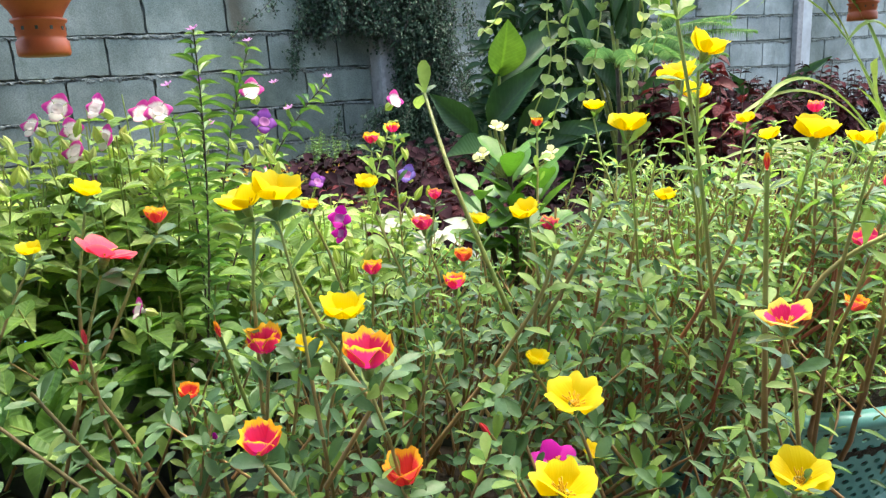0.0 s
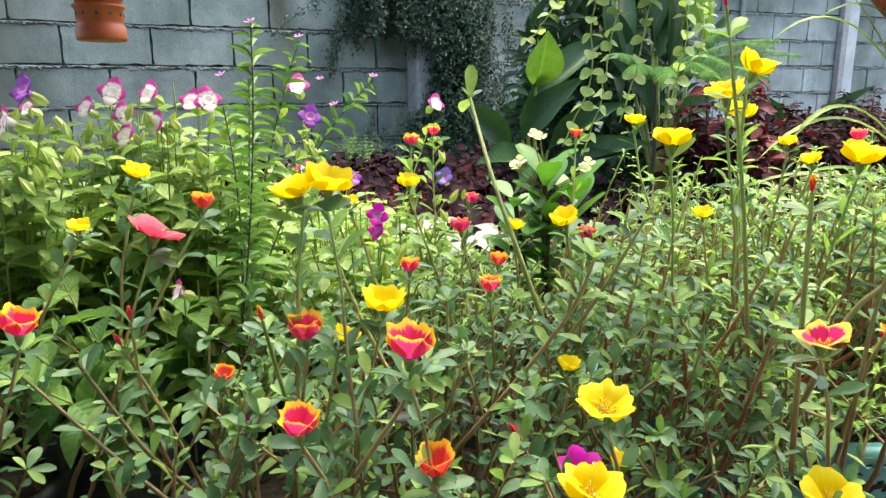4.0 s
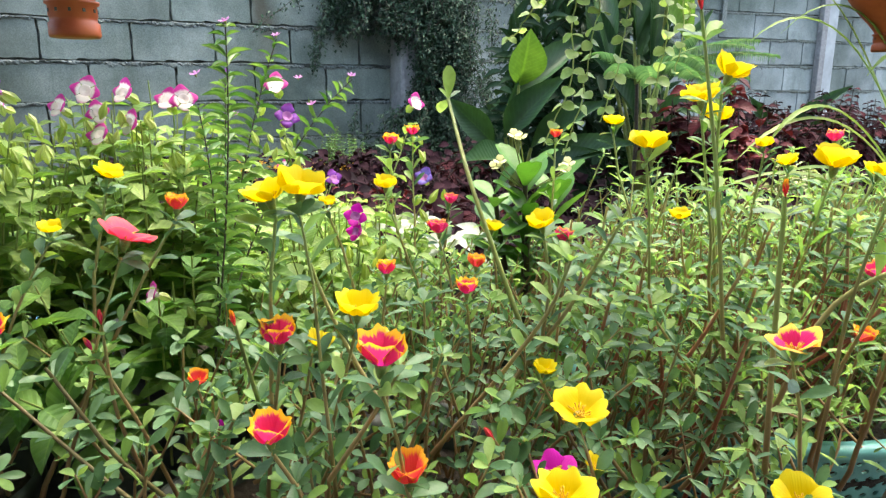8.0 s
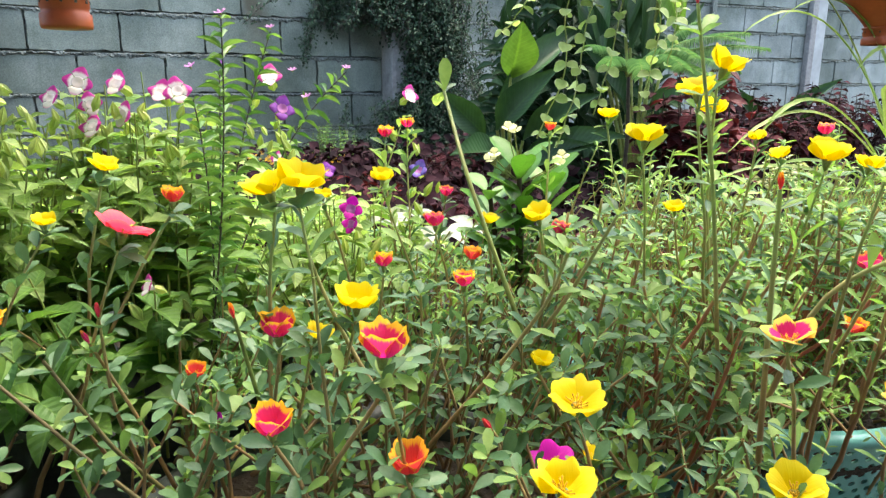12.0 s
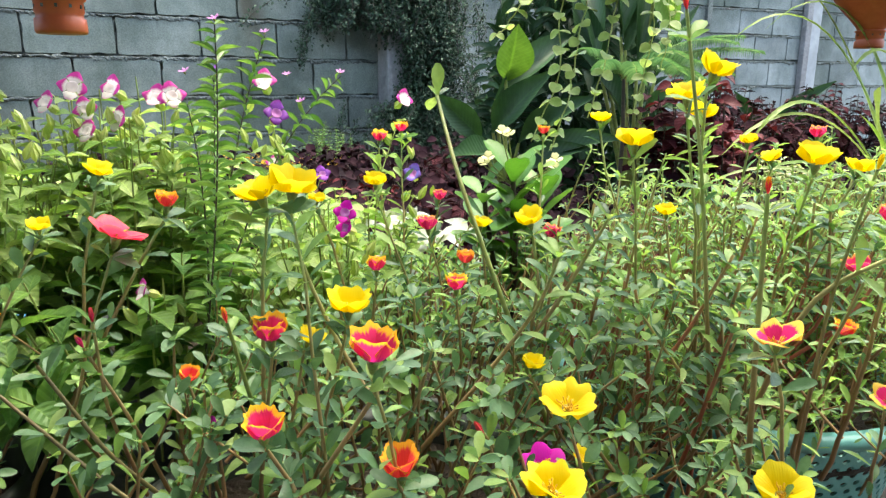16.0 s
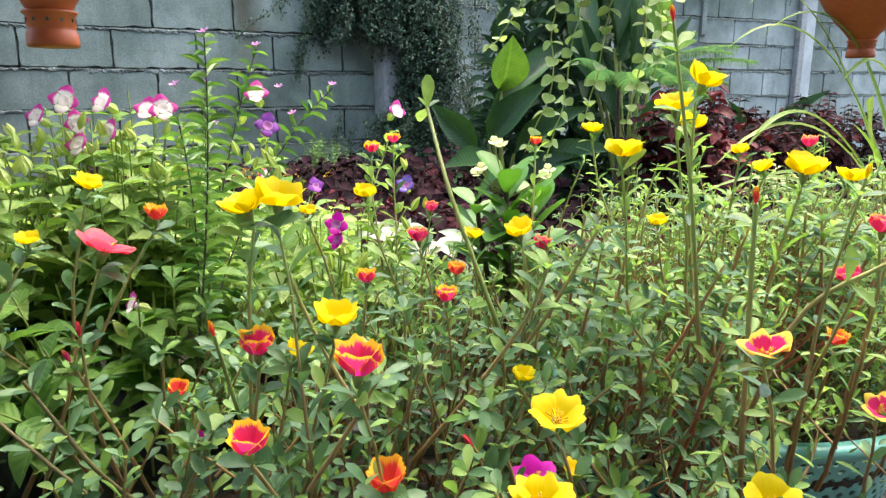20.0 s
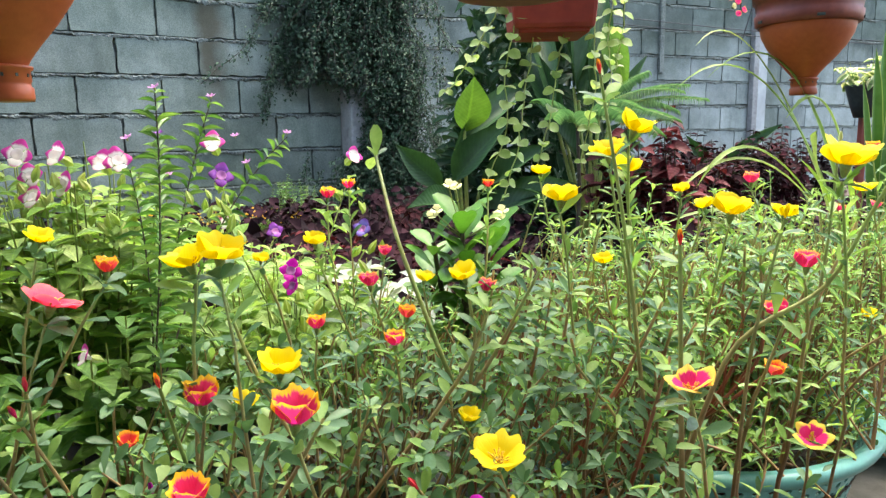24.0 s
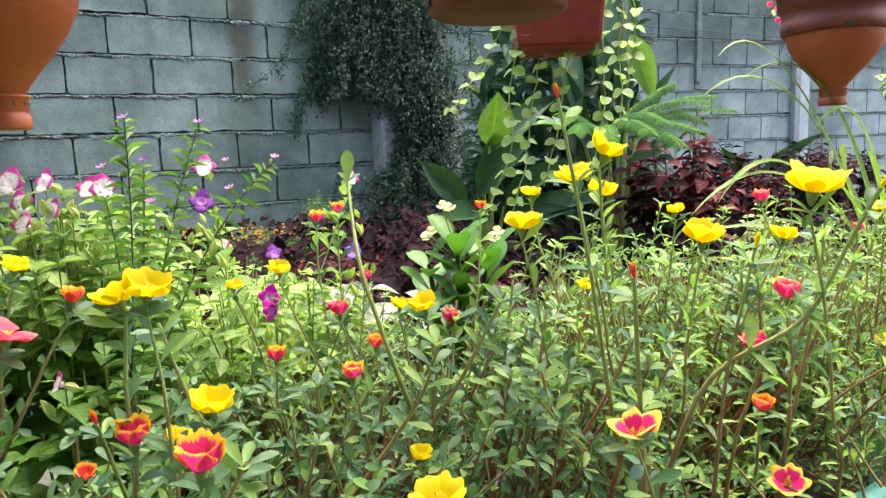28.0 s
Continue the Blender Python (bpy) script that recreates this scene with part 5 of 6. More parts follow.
# tall narrow-leaved plant with small lilac flowers
cup = leafy("cuphea", (-0.33, 0.65, 0.46), "tall thin dark-stemmed cuphea with narrow leaves and lilac flowers", "flowering plant", [
    [(-0.345, 0.64, 0.46), (-0.287, 0.62, 0.70), (-0.278, 0.602, 0.868)], [(-0.335, 0.66, 0.50), (-0.345, 0.76, 0.72), (-0.298, 0.805, 0.872)],
    [(-0.33, 0.66, 0.55), (-0.31, 0.78, 0.74), (-0.217, 0.83, 0.828)], [(-0.335, 0.65, 0.52), (-0.30, 0.63, 0.68), (-0.322, 0.635, 0.80)],
    [(-0.335, 0.66, 0.5), (-0.33, 0.70, 0.66), (-0.336, 0.741, 0.828)]],
    LANCE, 0.024, 0.23, M_CUPHEA, 0.0085, 0.3, -0.15, True, M_STEM_DARK, 31, "", 0.0013, 1.0, 150)
for i, (x, y, z) in enumerate(((-0.278, 0.602, 0.872), (-0.298, 0.805, 0.876), (-0.217, 0.83, 0.832), (-0.322, 0.635, 0.829), (-0.336, 0.741, 0.834), (-0.322, 0.72, 0.79), (-0.245, 0.75, 0.80), (-0.29, 0.86, 0.83))):
    f_ = part("blossom", CALYX, cup, "small lilac blossom", frame_of(Vector((x, y, z)) - cup.location, (0.2 * (i % 3 - 1), -0.4, 1), i, 0.007))
    for j in range(6):
        part("petal", petal_mesh(P_PALEPURPLE if i != 4 else P_VIOLET, "flat", j % 3), f_, m=Matrix.Rotation(j * 1.047, 4, "Z") @ Matrix.Diagonal((0.42, 0.95, 0.95, 1)))

# crown of thorns with cream bracts
rnd = random.Random(41)
mil = thing("crown_of_thorns", (0.0, 0.95, 0.5), "crown of thorns with glossy green leaves and cream bracts", "flowering plant")
tops = [(-0.004, 0.94, 0.705), (0.035, 0.95, 0.68), (-0.045, 0.95, 0.675), (0.0, 0.92, 0.66)]
pos, way, ln = [], [], []
for x, y, z in tops:
    p = curve_points((0.0, 0.95, 0.45), (x * 0.7, y, 0.56), (x, y, z), 6)
    part("stem", np_mesh("stem", *tube_arrays(p - np.array(mil.location), np.linspace(0.005, 0.0035, 6), 7)[:2], M_STEM_DARK), mil)
    for i in range(15):
        a = 2.4 * i + rnd.uniform(-0.2, 0.2)
        pos.append((x, y, z - 0.0095 * i))
        way.append((math.cos(a), math.sin(a), rnd.uniform(0.6, 1.7) - 0.09 * i))
        ln.append(rnd.uniform(0.05, 0.074) * (1 if z > 0.67 else 0.85))
OBOV = leaf_shape((0.15, 0.45, 0.8, 1.0, 0.95, 0.35), 0.08, 0.2, 8)
for i in range(len(pos)):
    v, q, uv = leaves_arrays(OBOV, np.array(pos[i]) - np.array(mil.location), way[i], (0, -0.2, 1), ln[i], ln[i] * 0.5)
    part("leaf", np_mesh("leaf", v, q, M_MILII, uv), mil)
for x, y, z in ((-0.021, 0.93, 0.757), (-0.012, 0.93, 0.754), (0.052, 0.93, 0.720), (0.046, 0.925, 0.712), (-0.039, 0.93, 0.722), (-0.044, 0.93, 0.715)):
    p = curve_points((0, 0.95, 0.68), (x * 0.6, y, (z + 0.68) / 2), (x, y, z - 0.004), 5)
    part("flower_stalk", np_mesh("flower_stalk", *tube_arrays(p - np.array(mil.location), 0.0009, 5)[:2], M_STEM_GREEN), mil)
    f_ = part("bract_pair", CALYX, mil, "cream bracts", frame_of(Vector((x, y, z)) - mil.location, (rnd.uniform(-0.3, 0.3), -0.7, 1), rnd.uniform(0, 3), 0.011))
    for j in range(3):
        part("bract", petal_mesh(P_CREAM, "flat", j), f_, m=Matrix.Rotation(j * 2.09, 4, "Z"))

# ---- hanging vine ----
vine = thing("hanging_vine", (0.16, 1.3, 1.14), "trailing vine with round pale green variegated leaves", "hanging plant")
rnd = random.Random(51)
strands = [
    [(0.11, 1.27, 1.15), (0.063, 1.25, 1.024), (0.031, 1.25, 0.976), (-0.007, 1.25, 0.919), (-0.031, 1.25, 0.898)], [(0.12, 1.26, 1.15), (0.099, 1.22, 1.018), (0.08, 1.22, 0.933), (0.087, 1.22, 0.835), (0.04, 1.22, 0.72)],
    [(0.15, 1.27, 1.15), (0.141, 1.28, 1.015), (0.123, 1.28, 0.905), (0.11, 1.28, 0.80), (0.08, 1.28, 0.70)], [(0.2, 1.26, 1.15), (0.188, 1.25, 0.999), (0.176, 1.25, 0.931), (0.165, 1.25, 0.85), (0.14, 1.25, 0.76)],
    [(0.25, 1.3, 1.16), (0.256, 1.3, 1.082), (0.253, 1.3, 0.992), (0.258, 1.3, 0.9), (0.23, 1.3, 0.77)], [(0.27, 1.34, 1.16), (0.301, 1.35, 1.09), (0.29, 1.35, 1.007), (0.3, 1.35, 0.933), (0.288, 1.35, 0.847)],
    [(0.27, 1.36, 1.16), (0.335, 1.4, 1.098), (0.331, 1.4, 1.022), (0.317, 1.4, 0.946)]]
for pts in strands:
    pts = np.array(pts)
    fine = np.stack([np.interp(np.linspace(0, len(pts) - 1, 26), np.arange(len(pts)), pts[:, i]) for i in range(3)], 1)
    fine[1:-1] = (fine[:-2] + fine[1:-1] + fine[2:]) / 3
    fine += np.array([[rnd.gauss(0, 0.0012) for _ in range(3)] for _ in fine])
    strand = part("strand", np_mesh("strand", *tube_arrays(fine - np.array(vine.location), 0.0013, 5)[:2], M_STEM), vine)
    seg = np.r_[0, np.cumsum(np.linalg.norm(np.diff(fine, axis=0), axis=1))]
    s, k = 0.01, rnd.uniform(0, 6)
    while s < seg[-1]:
        c = np.array([np.interp(s, seg, fine[:, i]) for i in range(3)])
        k += 1.57
        for turn in (0, math.pi):
            w = np.array((math.cos(k + turn), math.sin(k + turn), rnd.uniform(-0.7, 0.2)))
            size = rnd.uniform(0.019, 0.025) * (0.55 + 0.45 * min(1, (seg[-1] - s) / 0.05))
            v, q, uv = leaves_arrays(ROUND, c - np.array(vine.location), w, (rnd.uniform(-0.4, 0.4), rnd.uniform(-1.2, -0.2), 0.8), size, size * 1.0)
            part("leaf", np_mesh("leaf", v, q, M_VINE, uv), strand)
        s += rnd.uniform(0.024, 0.034)


# ---- bed behind: arching straps, broad leaves, ferns, coleus ----
def strap_plant(place, label, blades, mat, seed, width=0.022, name="strap_plant"):
    """A clump of long blades; each is (way x, way y, way z, length, sag)."""
    plant = thing(name, place, label, "plant")
    rnd = random.Random(seed)
    for dx, dy, dz, length, sag, w in blades:
        d = unit((dx, dy, dz))
        n = 16
        t = np.linspace(0, 1, n)[:, None]
        if isinstance(sag, tuple):  # by a point on the way to a tip
            tip, by = np.array((dx, dy, dz)) - np.array(place), np.array(sag) - np.array(place)
            p = curve_points((0, 0, 0), 2 * by - 0.5 * tip, tip, n)
        else:
            p = d * t * length + np.array((0, 0, -1)) * sag * t ** 2.4 * length + np.array((dx, dy, 0)) * 0.2 * sag * t ** 2 * length
        prof = np.interp(np.linspace(0, 1, n), (0, 0.12, 0.5, 0.85, 1), (0.55, 0.9, 1.0, 0.7, 0.02)) * w / 2
        tan = unit(np.gradient(p, axis=0))
        side = unit(np.cross(tan, (0.15 * rnd.uniform(-1, 1), -0.35, 1.0)))
        face = np.cross(side, tan)
        v, uv, q = [], [], []
        for i in range(n):
            for s in (-1, -0.5, 0, 0.5, 1):
                v.append(p[i] + s * prof[i] * side[i] + (0.45 * abs(s)) * prof[i] * face[i])
                uv.append((s, i / n))
        for i in range(n - 1):
            for j in range(4):
                a = 5 * i + j
                q.append((a, a + 1, a + 6, a + 5))
        part("blade", np_mesh("blade", v, q, mat, uv), plant)
    return plant


strap_plant((1.22, 1.95, 0.30), "clump of tall green blades striped with yellow", [
    (0.02, 0.0, 1.0, 0.95, 0.02, 0.05), (-0.05, 0.02, 1.0, 0.78, 0.05, 0.045), (0.12, 0.0, 1.0, 0.92, 0.05, 0.045), (0.25, -0.1, 1.0, 0.8, 0.15, 0.04), (-0.14, -0.05, 1.0, 0.72, 0.08, 0.035),
    (0.06, 0.15, 1.0, 0.85, 0.05, 0.04), (0.4, 0.1, 1.0, 0.8, 0.3, 0.04), (0.02, -0.1, 1.0, 0.6, 0.1, 0.04)], M_VARIEG, 61, name="striped_clump")
strap_plant((1.03, 1.72, 0.42), "arching pale green strap-leaved plant", [
    (0.553, 1.75, 0.925, 0, (0.795, 1.75, 0.918), 0.017), (0.666, 1.85, 0.955, 0, (0.866, 1.78, 0.95), 0.015), (0.562, 1.6, 0.69, 0, (0.771, 1.68, 0.757), 0.02), (0.50, 1.6, 0.66, 0, (0.758, 1.66, 0.735), 0.018),
    (0.863, 1.65, 0.817, 0, (0.9, 1.7, 0.70), 0.024), (0.812, 1.7, 0.848, 0, (0.927, 1.7, 0.842), 0.022), (1.3, 1.6, 0.8, 0, (1.17, 1.66, 0.8), 0.02), (0.60, 1.75, 1.03, 0, (0.80, 1.8, 0.98), 0.012),
    (-0.75, -0.2, 0.9, 0.62, 0.42, 0.022), (-0.8, 0.1, 0.85, 0.66, 0.5, 0.02), (-0.5, -0.3, 1.0, 0.55, 0.25, 0.024),
    (-0.9, -0.25, 0.8, 0.6, 0.52, 0.018), (0.5, -0.2, 1.0, 0.6, 0.4, 0.02), (0.7, 0.1, 0.9, 0.65, 0.5, 0.02), (-0.3, -0.3, 1.0, 0.62, 0.3, 0.022), (-0.2, 0.1, 1.0, 0.6, 0.2, 0.02)], M_GRASS, 62, name="arching_plant")
rnd = random.Random(63)
for n, (x, y, z) in enumerate(((0.46, 1.38, 0.28), (0.62, 1.5, 0.28), (0.72, 1.66, 0.3))):
    strap_plant((x, y, z), "thin-bladed grassy spider plant with pale edges", [(rnd.uniform(-1, 1), rnd.uniform(-1, 0.4), rnd.uniform(0.7, 1.4), rnd.uniform(0.3, 0.46), rnd.uniform(0.15, 0.5), rnd.uniform(0.006, 0.01)) for _ in range(34)], M_GRASS, 64 + n, name="spider_plant")

BROAD = leaf_shape((0.08, 0.55, 0.9, 1.0, 0.85, 0.5, 0.05), 0.22, 0.35, 12, 0.02)


def broad_plant(place, label, blades, seed, name="canna"):
    """Broad stalked leaves: (foot x, z, tip x, tip z, depth shift, width, lit); lit takes the sunlit-coloured copy."""
    plant = thing(name, place, label, "plant")
    base = np.array(place)
    for fx, fz, tx, tz, dy, w, lit in blades:
        foot, tip = np.array((fx, place[1], fz)), np.array((tx, place[1] + dy, tz))
        stalk = part("stalk", np_mesh("stalk", *tube_arrays(curve_points(base, (base + foot) / 2 + (0, 0, 0.05), foot, 7) - base, np.linspace(0.011, 0.006, 7), 7)[:2], M_STEM_GREEN), plant)
        d = tip - foot
        ln = np.linalg.norm(d)
        v, q, uv = leaves_arrays(BROAD, foot - base, d, (0.45 * math.sin(40 * fx), -1.0, 0.6), ln, w * 0.72)
        part("blade", np_mesh("blade", v, q, M_CANNA_LIT if lit else M_CANNA_SHADED, uv), stalk, "broad leaf in the sunlit colour" if lit else "")
    return plant


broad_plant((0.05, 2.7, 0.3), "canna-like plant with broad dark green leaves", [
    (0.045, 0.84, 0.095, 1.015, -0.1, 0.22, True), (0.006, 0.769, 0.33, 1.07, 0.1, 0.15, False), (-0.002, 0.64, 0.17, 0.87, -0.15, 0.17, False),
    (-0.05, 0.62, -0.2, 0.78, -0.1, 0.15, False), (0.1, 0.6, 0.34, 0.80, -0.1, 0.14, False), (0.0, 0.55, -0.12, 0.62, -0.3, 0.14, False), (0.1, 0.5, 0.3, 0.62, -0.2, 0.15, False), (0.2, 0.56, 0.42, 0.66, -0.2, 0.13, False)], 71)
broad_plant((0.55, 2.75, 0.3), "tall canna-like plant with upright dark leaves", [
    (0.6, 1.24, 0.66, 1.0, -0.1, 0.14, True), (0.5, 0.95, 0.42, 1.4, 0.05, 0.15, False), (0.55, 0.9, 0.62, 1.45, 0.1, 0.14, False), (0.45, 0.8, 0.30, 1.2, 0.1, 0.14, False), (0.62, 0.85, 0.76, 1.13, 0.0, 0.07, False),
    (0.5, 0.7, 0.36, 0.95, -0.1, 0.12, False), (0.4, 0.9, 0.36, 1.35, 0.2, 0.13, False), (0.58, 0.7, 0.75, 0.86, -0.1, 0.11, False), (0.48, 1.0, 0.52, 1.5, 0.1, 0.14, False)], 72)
broad_plant((1.42, 3.6, 0.3), "low broad-leaved plant with pointed green leaves", [
    (1.40, 0.60, 1.66, 0.86, -0.1, 0.10, False), (1.36, 0.58, 1.22, 0.78, -0.1, 0.11, False), (1.44, 0.55, 1.60, 0.70, -0.2, 0.12, False), (1.3, 0.5, 1.12, 0.62, -0.1, 0.11, False)], 73)


def fern(place, label, fronds, seed):
    plant = thing("fern", place, label, "fern", "ferns")
    rnd = random.Random(seed)
    part("trunk", np_mesh("trunk", *tube_arrays([(0, 0, 0.27 - place[2]), (0.01, 0, -0.2), (0, 0, 0)], (0.008, 0.007, 0.006), 8)[:2], M_STEM_DARK), plant)
    for tx, ty, tz, lift in fronds:
        tip = np.array((tx, ty, tz))
        a = np.array(place)
        p = curve_points(a, (a + tip) / 2 + (0, 0, lift), tip, 26)
        fr = part("frond", np_mesh("frond", *tube_arrays(p - a, np.linspace(0.002, 0.0006, 26), 4)[:2], M_STEM_GREEN), plant)
        pos, way, ln = [], [], []
        tan = unit(np.gradient(p, axis=0))
        for i in range(3, 26):
            for k in range(3):
                c = p[i] + tan[i] * k * 0.006
                side = unit(np.cross(tan[i], (0, -0.4, 1)))
                t = i / 25
                size = 0.034 * math.sin(math.pi * min(1, 0.2 + 0.8 * (1 - t))) ** 0.8 + 0.01
                for s in (-1, 1):
                    pos.append(c - a), way.append(side * s + tan[i] * 0.35 - np.array((0, 0, 0.28))), ln.append(size * rnd.uniform(0.85, 1.1))
        v, q, uv = leaves_arrays(LANCE, np.array(pos), np.array(way), (0, -0.4, 1), np.array(ln), np.array(ln) * 0.08)
        part("frond_blade", np_mesh("frond_blade", v, q, M_FERN, uv), fr, "fine green leaflets", None, "stuff")
    return plant


fern((0.44, 2.45, 0.84), "feathery light green fern arching over the bed", [
    (0.76, 2.3, 0.97, 0.08), (0.78, 2.2, 0.92, 0.08), (0.30, 2.1, 0.87, 0.08), (0.66, 2.1, 0.86, 0.09), (0.80, 2.5, 0.90, 0.12), (0.50, 2.0, 0.86, 0.1), (0.66, 2.4, 1.02, 0.05), (0.72, 2.25, 0.95, 0.1),
    (0.56, 2.15, 0.90, 0.1), (0.28, 2.25, 0.93, 0.06), (0.40, 2.05, 0.84, 0.1), (0.60, 2.05, 0.82, 0.11)], 81)


def coleus(place, r, h, seed, mat, label, n=16, length=0.06, start=0.25, gap=0.03):
    return leafy("coleus", place, label, "foliage plant", bush_stems(place, 0.03, r, h * 0.45, h, n, seed), OVATE, length, 0.6, mat, gap, start, 0.35, True, M_STEM_DARK, seed, "coleus plants", 0.003, 1.0, 8)


rnd = random.Random(91)
for i, (x, y, r, h, mat) in enumerate((
        (0.72, 2.55, 0.15, 0.74, M_COLEUS_RED), (0.84, 2.5, 0.15, 0.60, M_COLEUS_RED), (0.62, 2.6, 0.15, 0.6, M_COLEUS), (1.1, 2.9, 0.2, 0.52, M_COLEUS), (1.35, 3.2, 0.24, 0.6, M_PURPLE), (1.62, 3.5, 0.25, 0.56, M_COLEUS),
        (1.9, 3.7, 0.25, 0.56, M_PURPLE), (1.2, 3.6, 0.25, 0.6, M_PURPLE), (1.0, 2.2, 0.18, 0.3, M_COLEUS), (1.3, 2.6, 0.2, 0.3, M_PURPLE), (1.55, 2.9, 0.2, 0.3, M_COLEUS), (0.3, 2.15, 0.18, 0.28, M_PURPLE),
        (0.1, 2.0, 0.18, 0.24, M_COLEUS_RED), (-0.1, 1.9, 0.18, 0.26, M_COLEUS), (0.0, 2.3, 0.2, 0.3, M_PURPLE), (-0.3, 2.1, 0.2, 0.24, M_COLEUS), (-0.5, 2.4, 0.2, 0.26, M_COLEUS_RED), (-0.65, 3.1, 0.25, 0.32, M_PURPLE), (-0.4, 2.8, 0.25, 0.3, M_PURPLE),
        (-0.15, 3.1, 0.25, 0.3, M_COLEUS), (0.45, 1.95, 0.16, 0.24, M_COLEUS_RED), (0.3, 1.65, 0.15, 0.24, M_COLEUS_RED), (-1.3, 2.9, 0.25, 0.22, M_PURPLE), (-1.0, 2.4, 0.22, 0.2, M_COLEUS), (-1.7, 3.0, 0.25, 0.22, M_PURPLE), (-1.5, 2.3, 0.25, 0.2, M_COLEUS_RED), (0.75, 2.1, 0.16, 0.26, M_PURPLE), (-0.95, 3.5, 0.2, 0.26, M_PURPLE))):
    words = {M_COLEUS.name: "dark red coleus with soft pointed leaves", M_COLEUS_RED.name: "maroon-red coleus with soft pointed leaves", M_PURPLE.name: "purple-black leafy bedding plant"}[mat.name]
    coleus((x, y, 0.27), r, h, 900 + i, mat, words, int(10 + 50 * r) if i > 2 else 9, (0.05 + 0.018 * (i % 2)) if i > 2 else 0.09, 0.25 if i > 2 else 0.5, 0.03 if i > 2 else 0.055)

rnd = random.Random(97)
pos, way, ln = [], [], []
for _ in range(6500):
    x, y = rnd.uniform(-1.9, 2.4), 1.5 + 2.7 * rnd.random() ** 1.3
    z = 0.30 + 0.17 * rnd.random() + 0.1 * noise.noise((x * 3, y * 3, 5))
    pos.append((x, y, z)), way.append((rnd.gauss(0, 1), rnd.gauss(-0.3, 1), rnd.uniform(-0.5, 1.0))), ln.append(rnd.uniform(0.035, 0.065))
cut = [i for i, p in enumerate(pos) if (ML.inverted() @ Vector(p)).y < -0.05]
v, q, uv = leaves_arrays(OVATE, np.array(pos)[cut], np.array(way)[cut], (0, -0.9, 0.8), np.array(ln)[cut], np.array(ln)[cut] * 0.75)
thing("purple_ground_cover", (0, 0, 0), "low carpet of purple-black leaves over the soil", "ground cover", "", "stuff", np_mesh("purple_ground_cover", v, q, M_PURPLE, uv))

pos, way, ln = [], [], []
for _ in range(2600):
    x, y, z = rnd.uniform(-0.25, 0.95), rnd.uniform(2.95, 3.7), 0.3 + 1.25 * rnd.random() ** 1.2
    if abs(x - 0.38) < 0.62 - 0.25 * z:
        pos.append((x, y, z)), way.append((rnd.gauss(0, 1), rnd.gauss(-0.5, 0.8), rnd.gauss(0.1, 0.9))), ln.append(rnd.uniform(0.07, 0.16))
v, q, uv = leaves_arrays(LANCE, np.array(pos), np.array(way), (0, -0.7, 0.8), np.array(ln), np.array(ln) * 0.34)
thing("shade_foliage", (0, 0, 0), "tangled foliage behind the broad leaves, coloured dark for shade", "foliage", "", "stuff", np_mesh("shade_foliage", v, q, M_UNDER, uv))

# low green cover between the pots and the wall
def cover_plant(place, r, h, n, mat, label, length, width, seed, shape=OVATE):
    return leafy("bedding_plant", place, label, "bedding plant", bush_stems(place, r * 0.6, r, h * 0.4, h, n, seed), shape, length, width, mat, 0.02, 0.15, 0.2, True, M_STEM_GREEN, seed, "bedding plants", 0.0015, 1.0, 16)


for i, (x, y, z, r, h, mat, ln) in enumerate((
        (-0.55, 1.5, 0.3, 0.25, 0.25, M_TOR, 0.05), (-0.9, 1.4, 0.3, 0.25, 0.26, M_TOR, 0.045), (-0.25, 1.4, 0.3, 0.18, 0.2, M_TOR_DARK, 0.045), (-0.7, 1.9, 0.28, 0.25, 0.22, M_TOR, 0.05), (-1.1, 1.8, 0.28, 0.28, 0.22, M_TOR_DARK, 0.05),
        (0.05, 1.3, 0.28, 0.18, 0.24, M_TOR_DARK, 0.04), (-1.25, 1.3, 0.2, 0.25, 0.3, M_TOR_DARK, 0.04), (-0.95, 1.1, 0.26, 0.18, 0.26, M_CREAM, 0.02), (0.95, 2.35, 0.28, 0.1, 0.33, M_CREAM, 0.04), (-0.85, 3.6, 0.28, 0.16, 0.36, M_CUPHEA, 0.02))):
    cover_plant((x, y, z), r, h, int(30 + 100 * r), mat, "low leafy green bedding plant" if mat is not M_CREAM else "low bedding plant with cream-edged leaves", ln, 0.6, 950 + i)
for i, (x, y) in enumerate(((-1.22, 3.35), (-1.0, 3.3), (-0.82, 3.25), (-1.45, 3.2), (-1.12, 3.1))):
    dais = cover_plant((x, y, 0.28), 0.14, 0.2, 34, M_CUPHEA, "low bush with tiny yellow button flowers", 0.02, 0.4, 970 + i)
    rr = random.Random(i)
    for j in range(26):
        a, q = rr.uniform(0, 6.28), 0.15 * math.sqrt(rr.random())
        part("button_flower", STAMENS, dais, m=frame_of((q * math.cos(a), q * math.sin(a), rr.uniform(0.13, 0.2)), (rr.uniform(-0.4, 0.4), -0.6, 1), 0, 0.026))

# silvery broad leaves and a pale stone in front of the coleus
silver = leafy("silver_leaf_plant", (-0.15, 1.12, 0.46), "plant with large silvery grey-green leaves", "foliage plant", bush_stems((-0.15, 1.12, 0.46), 0.03, 0.11, 0.1, 0.17, 8, 55), OVATE, 0.10, 0.5, M_SILVER, 0.04, 0.5, 0.4, True, M_STEM_GREEN, 55, "", 0.002, 1.0, 60)
round_pot((-0.15, 1.12, 0.28), 0.1, 0.2, M_DARKPOT, "small black pot of a silver-leaved plant")

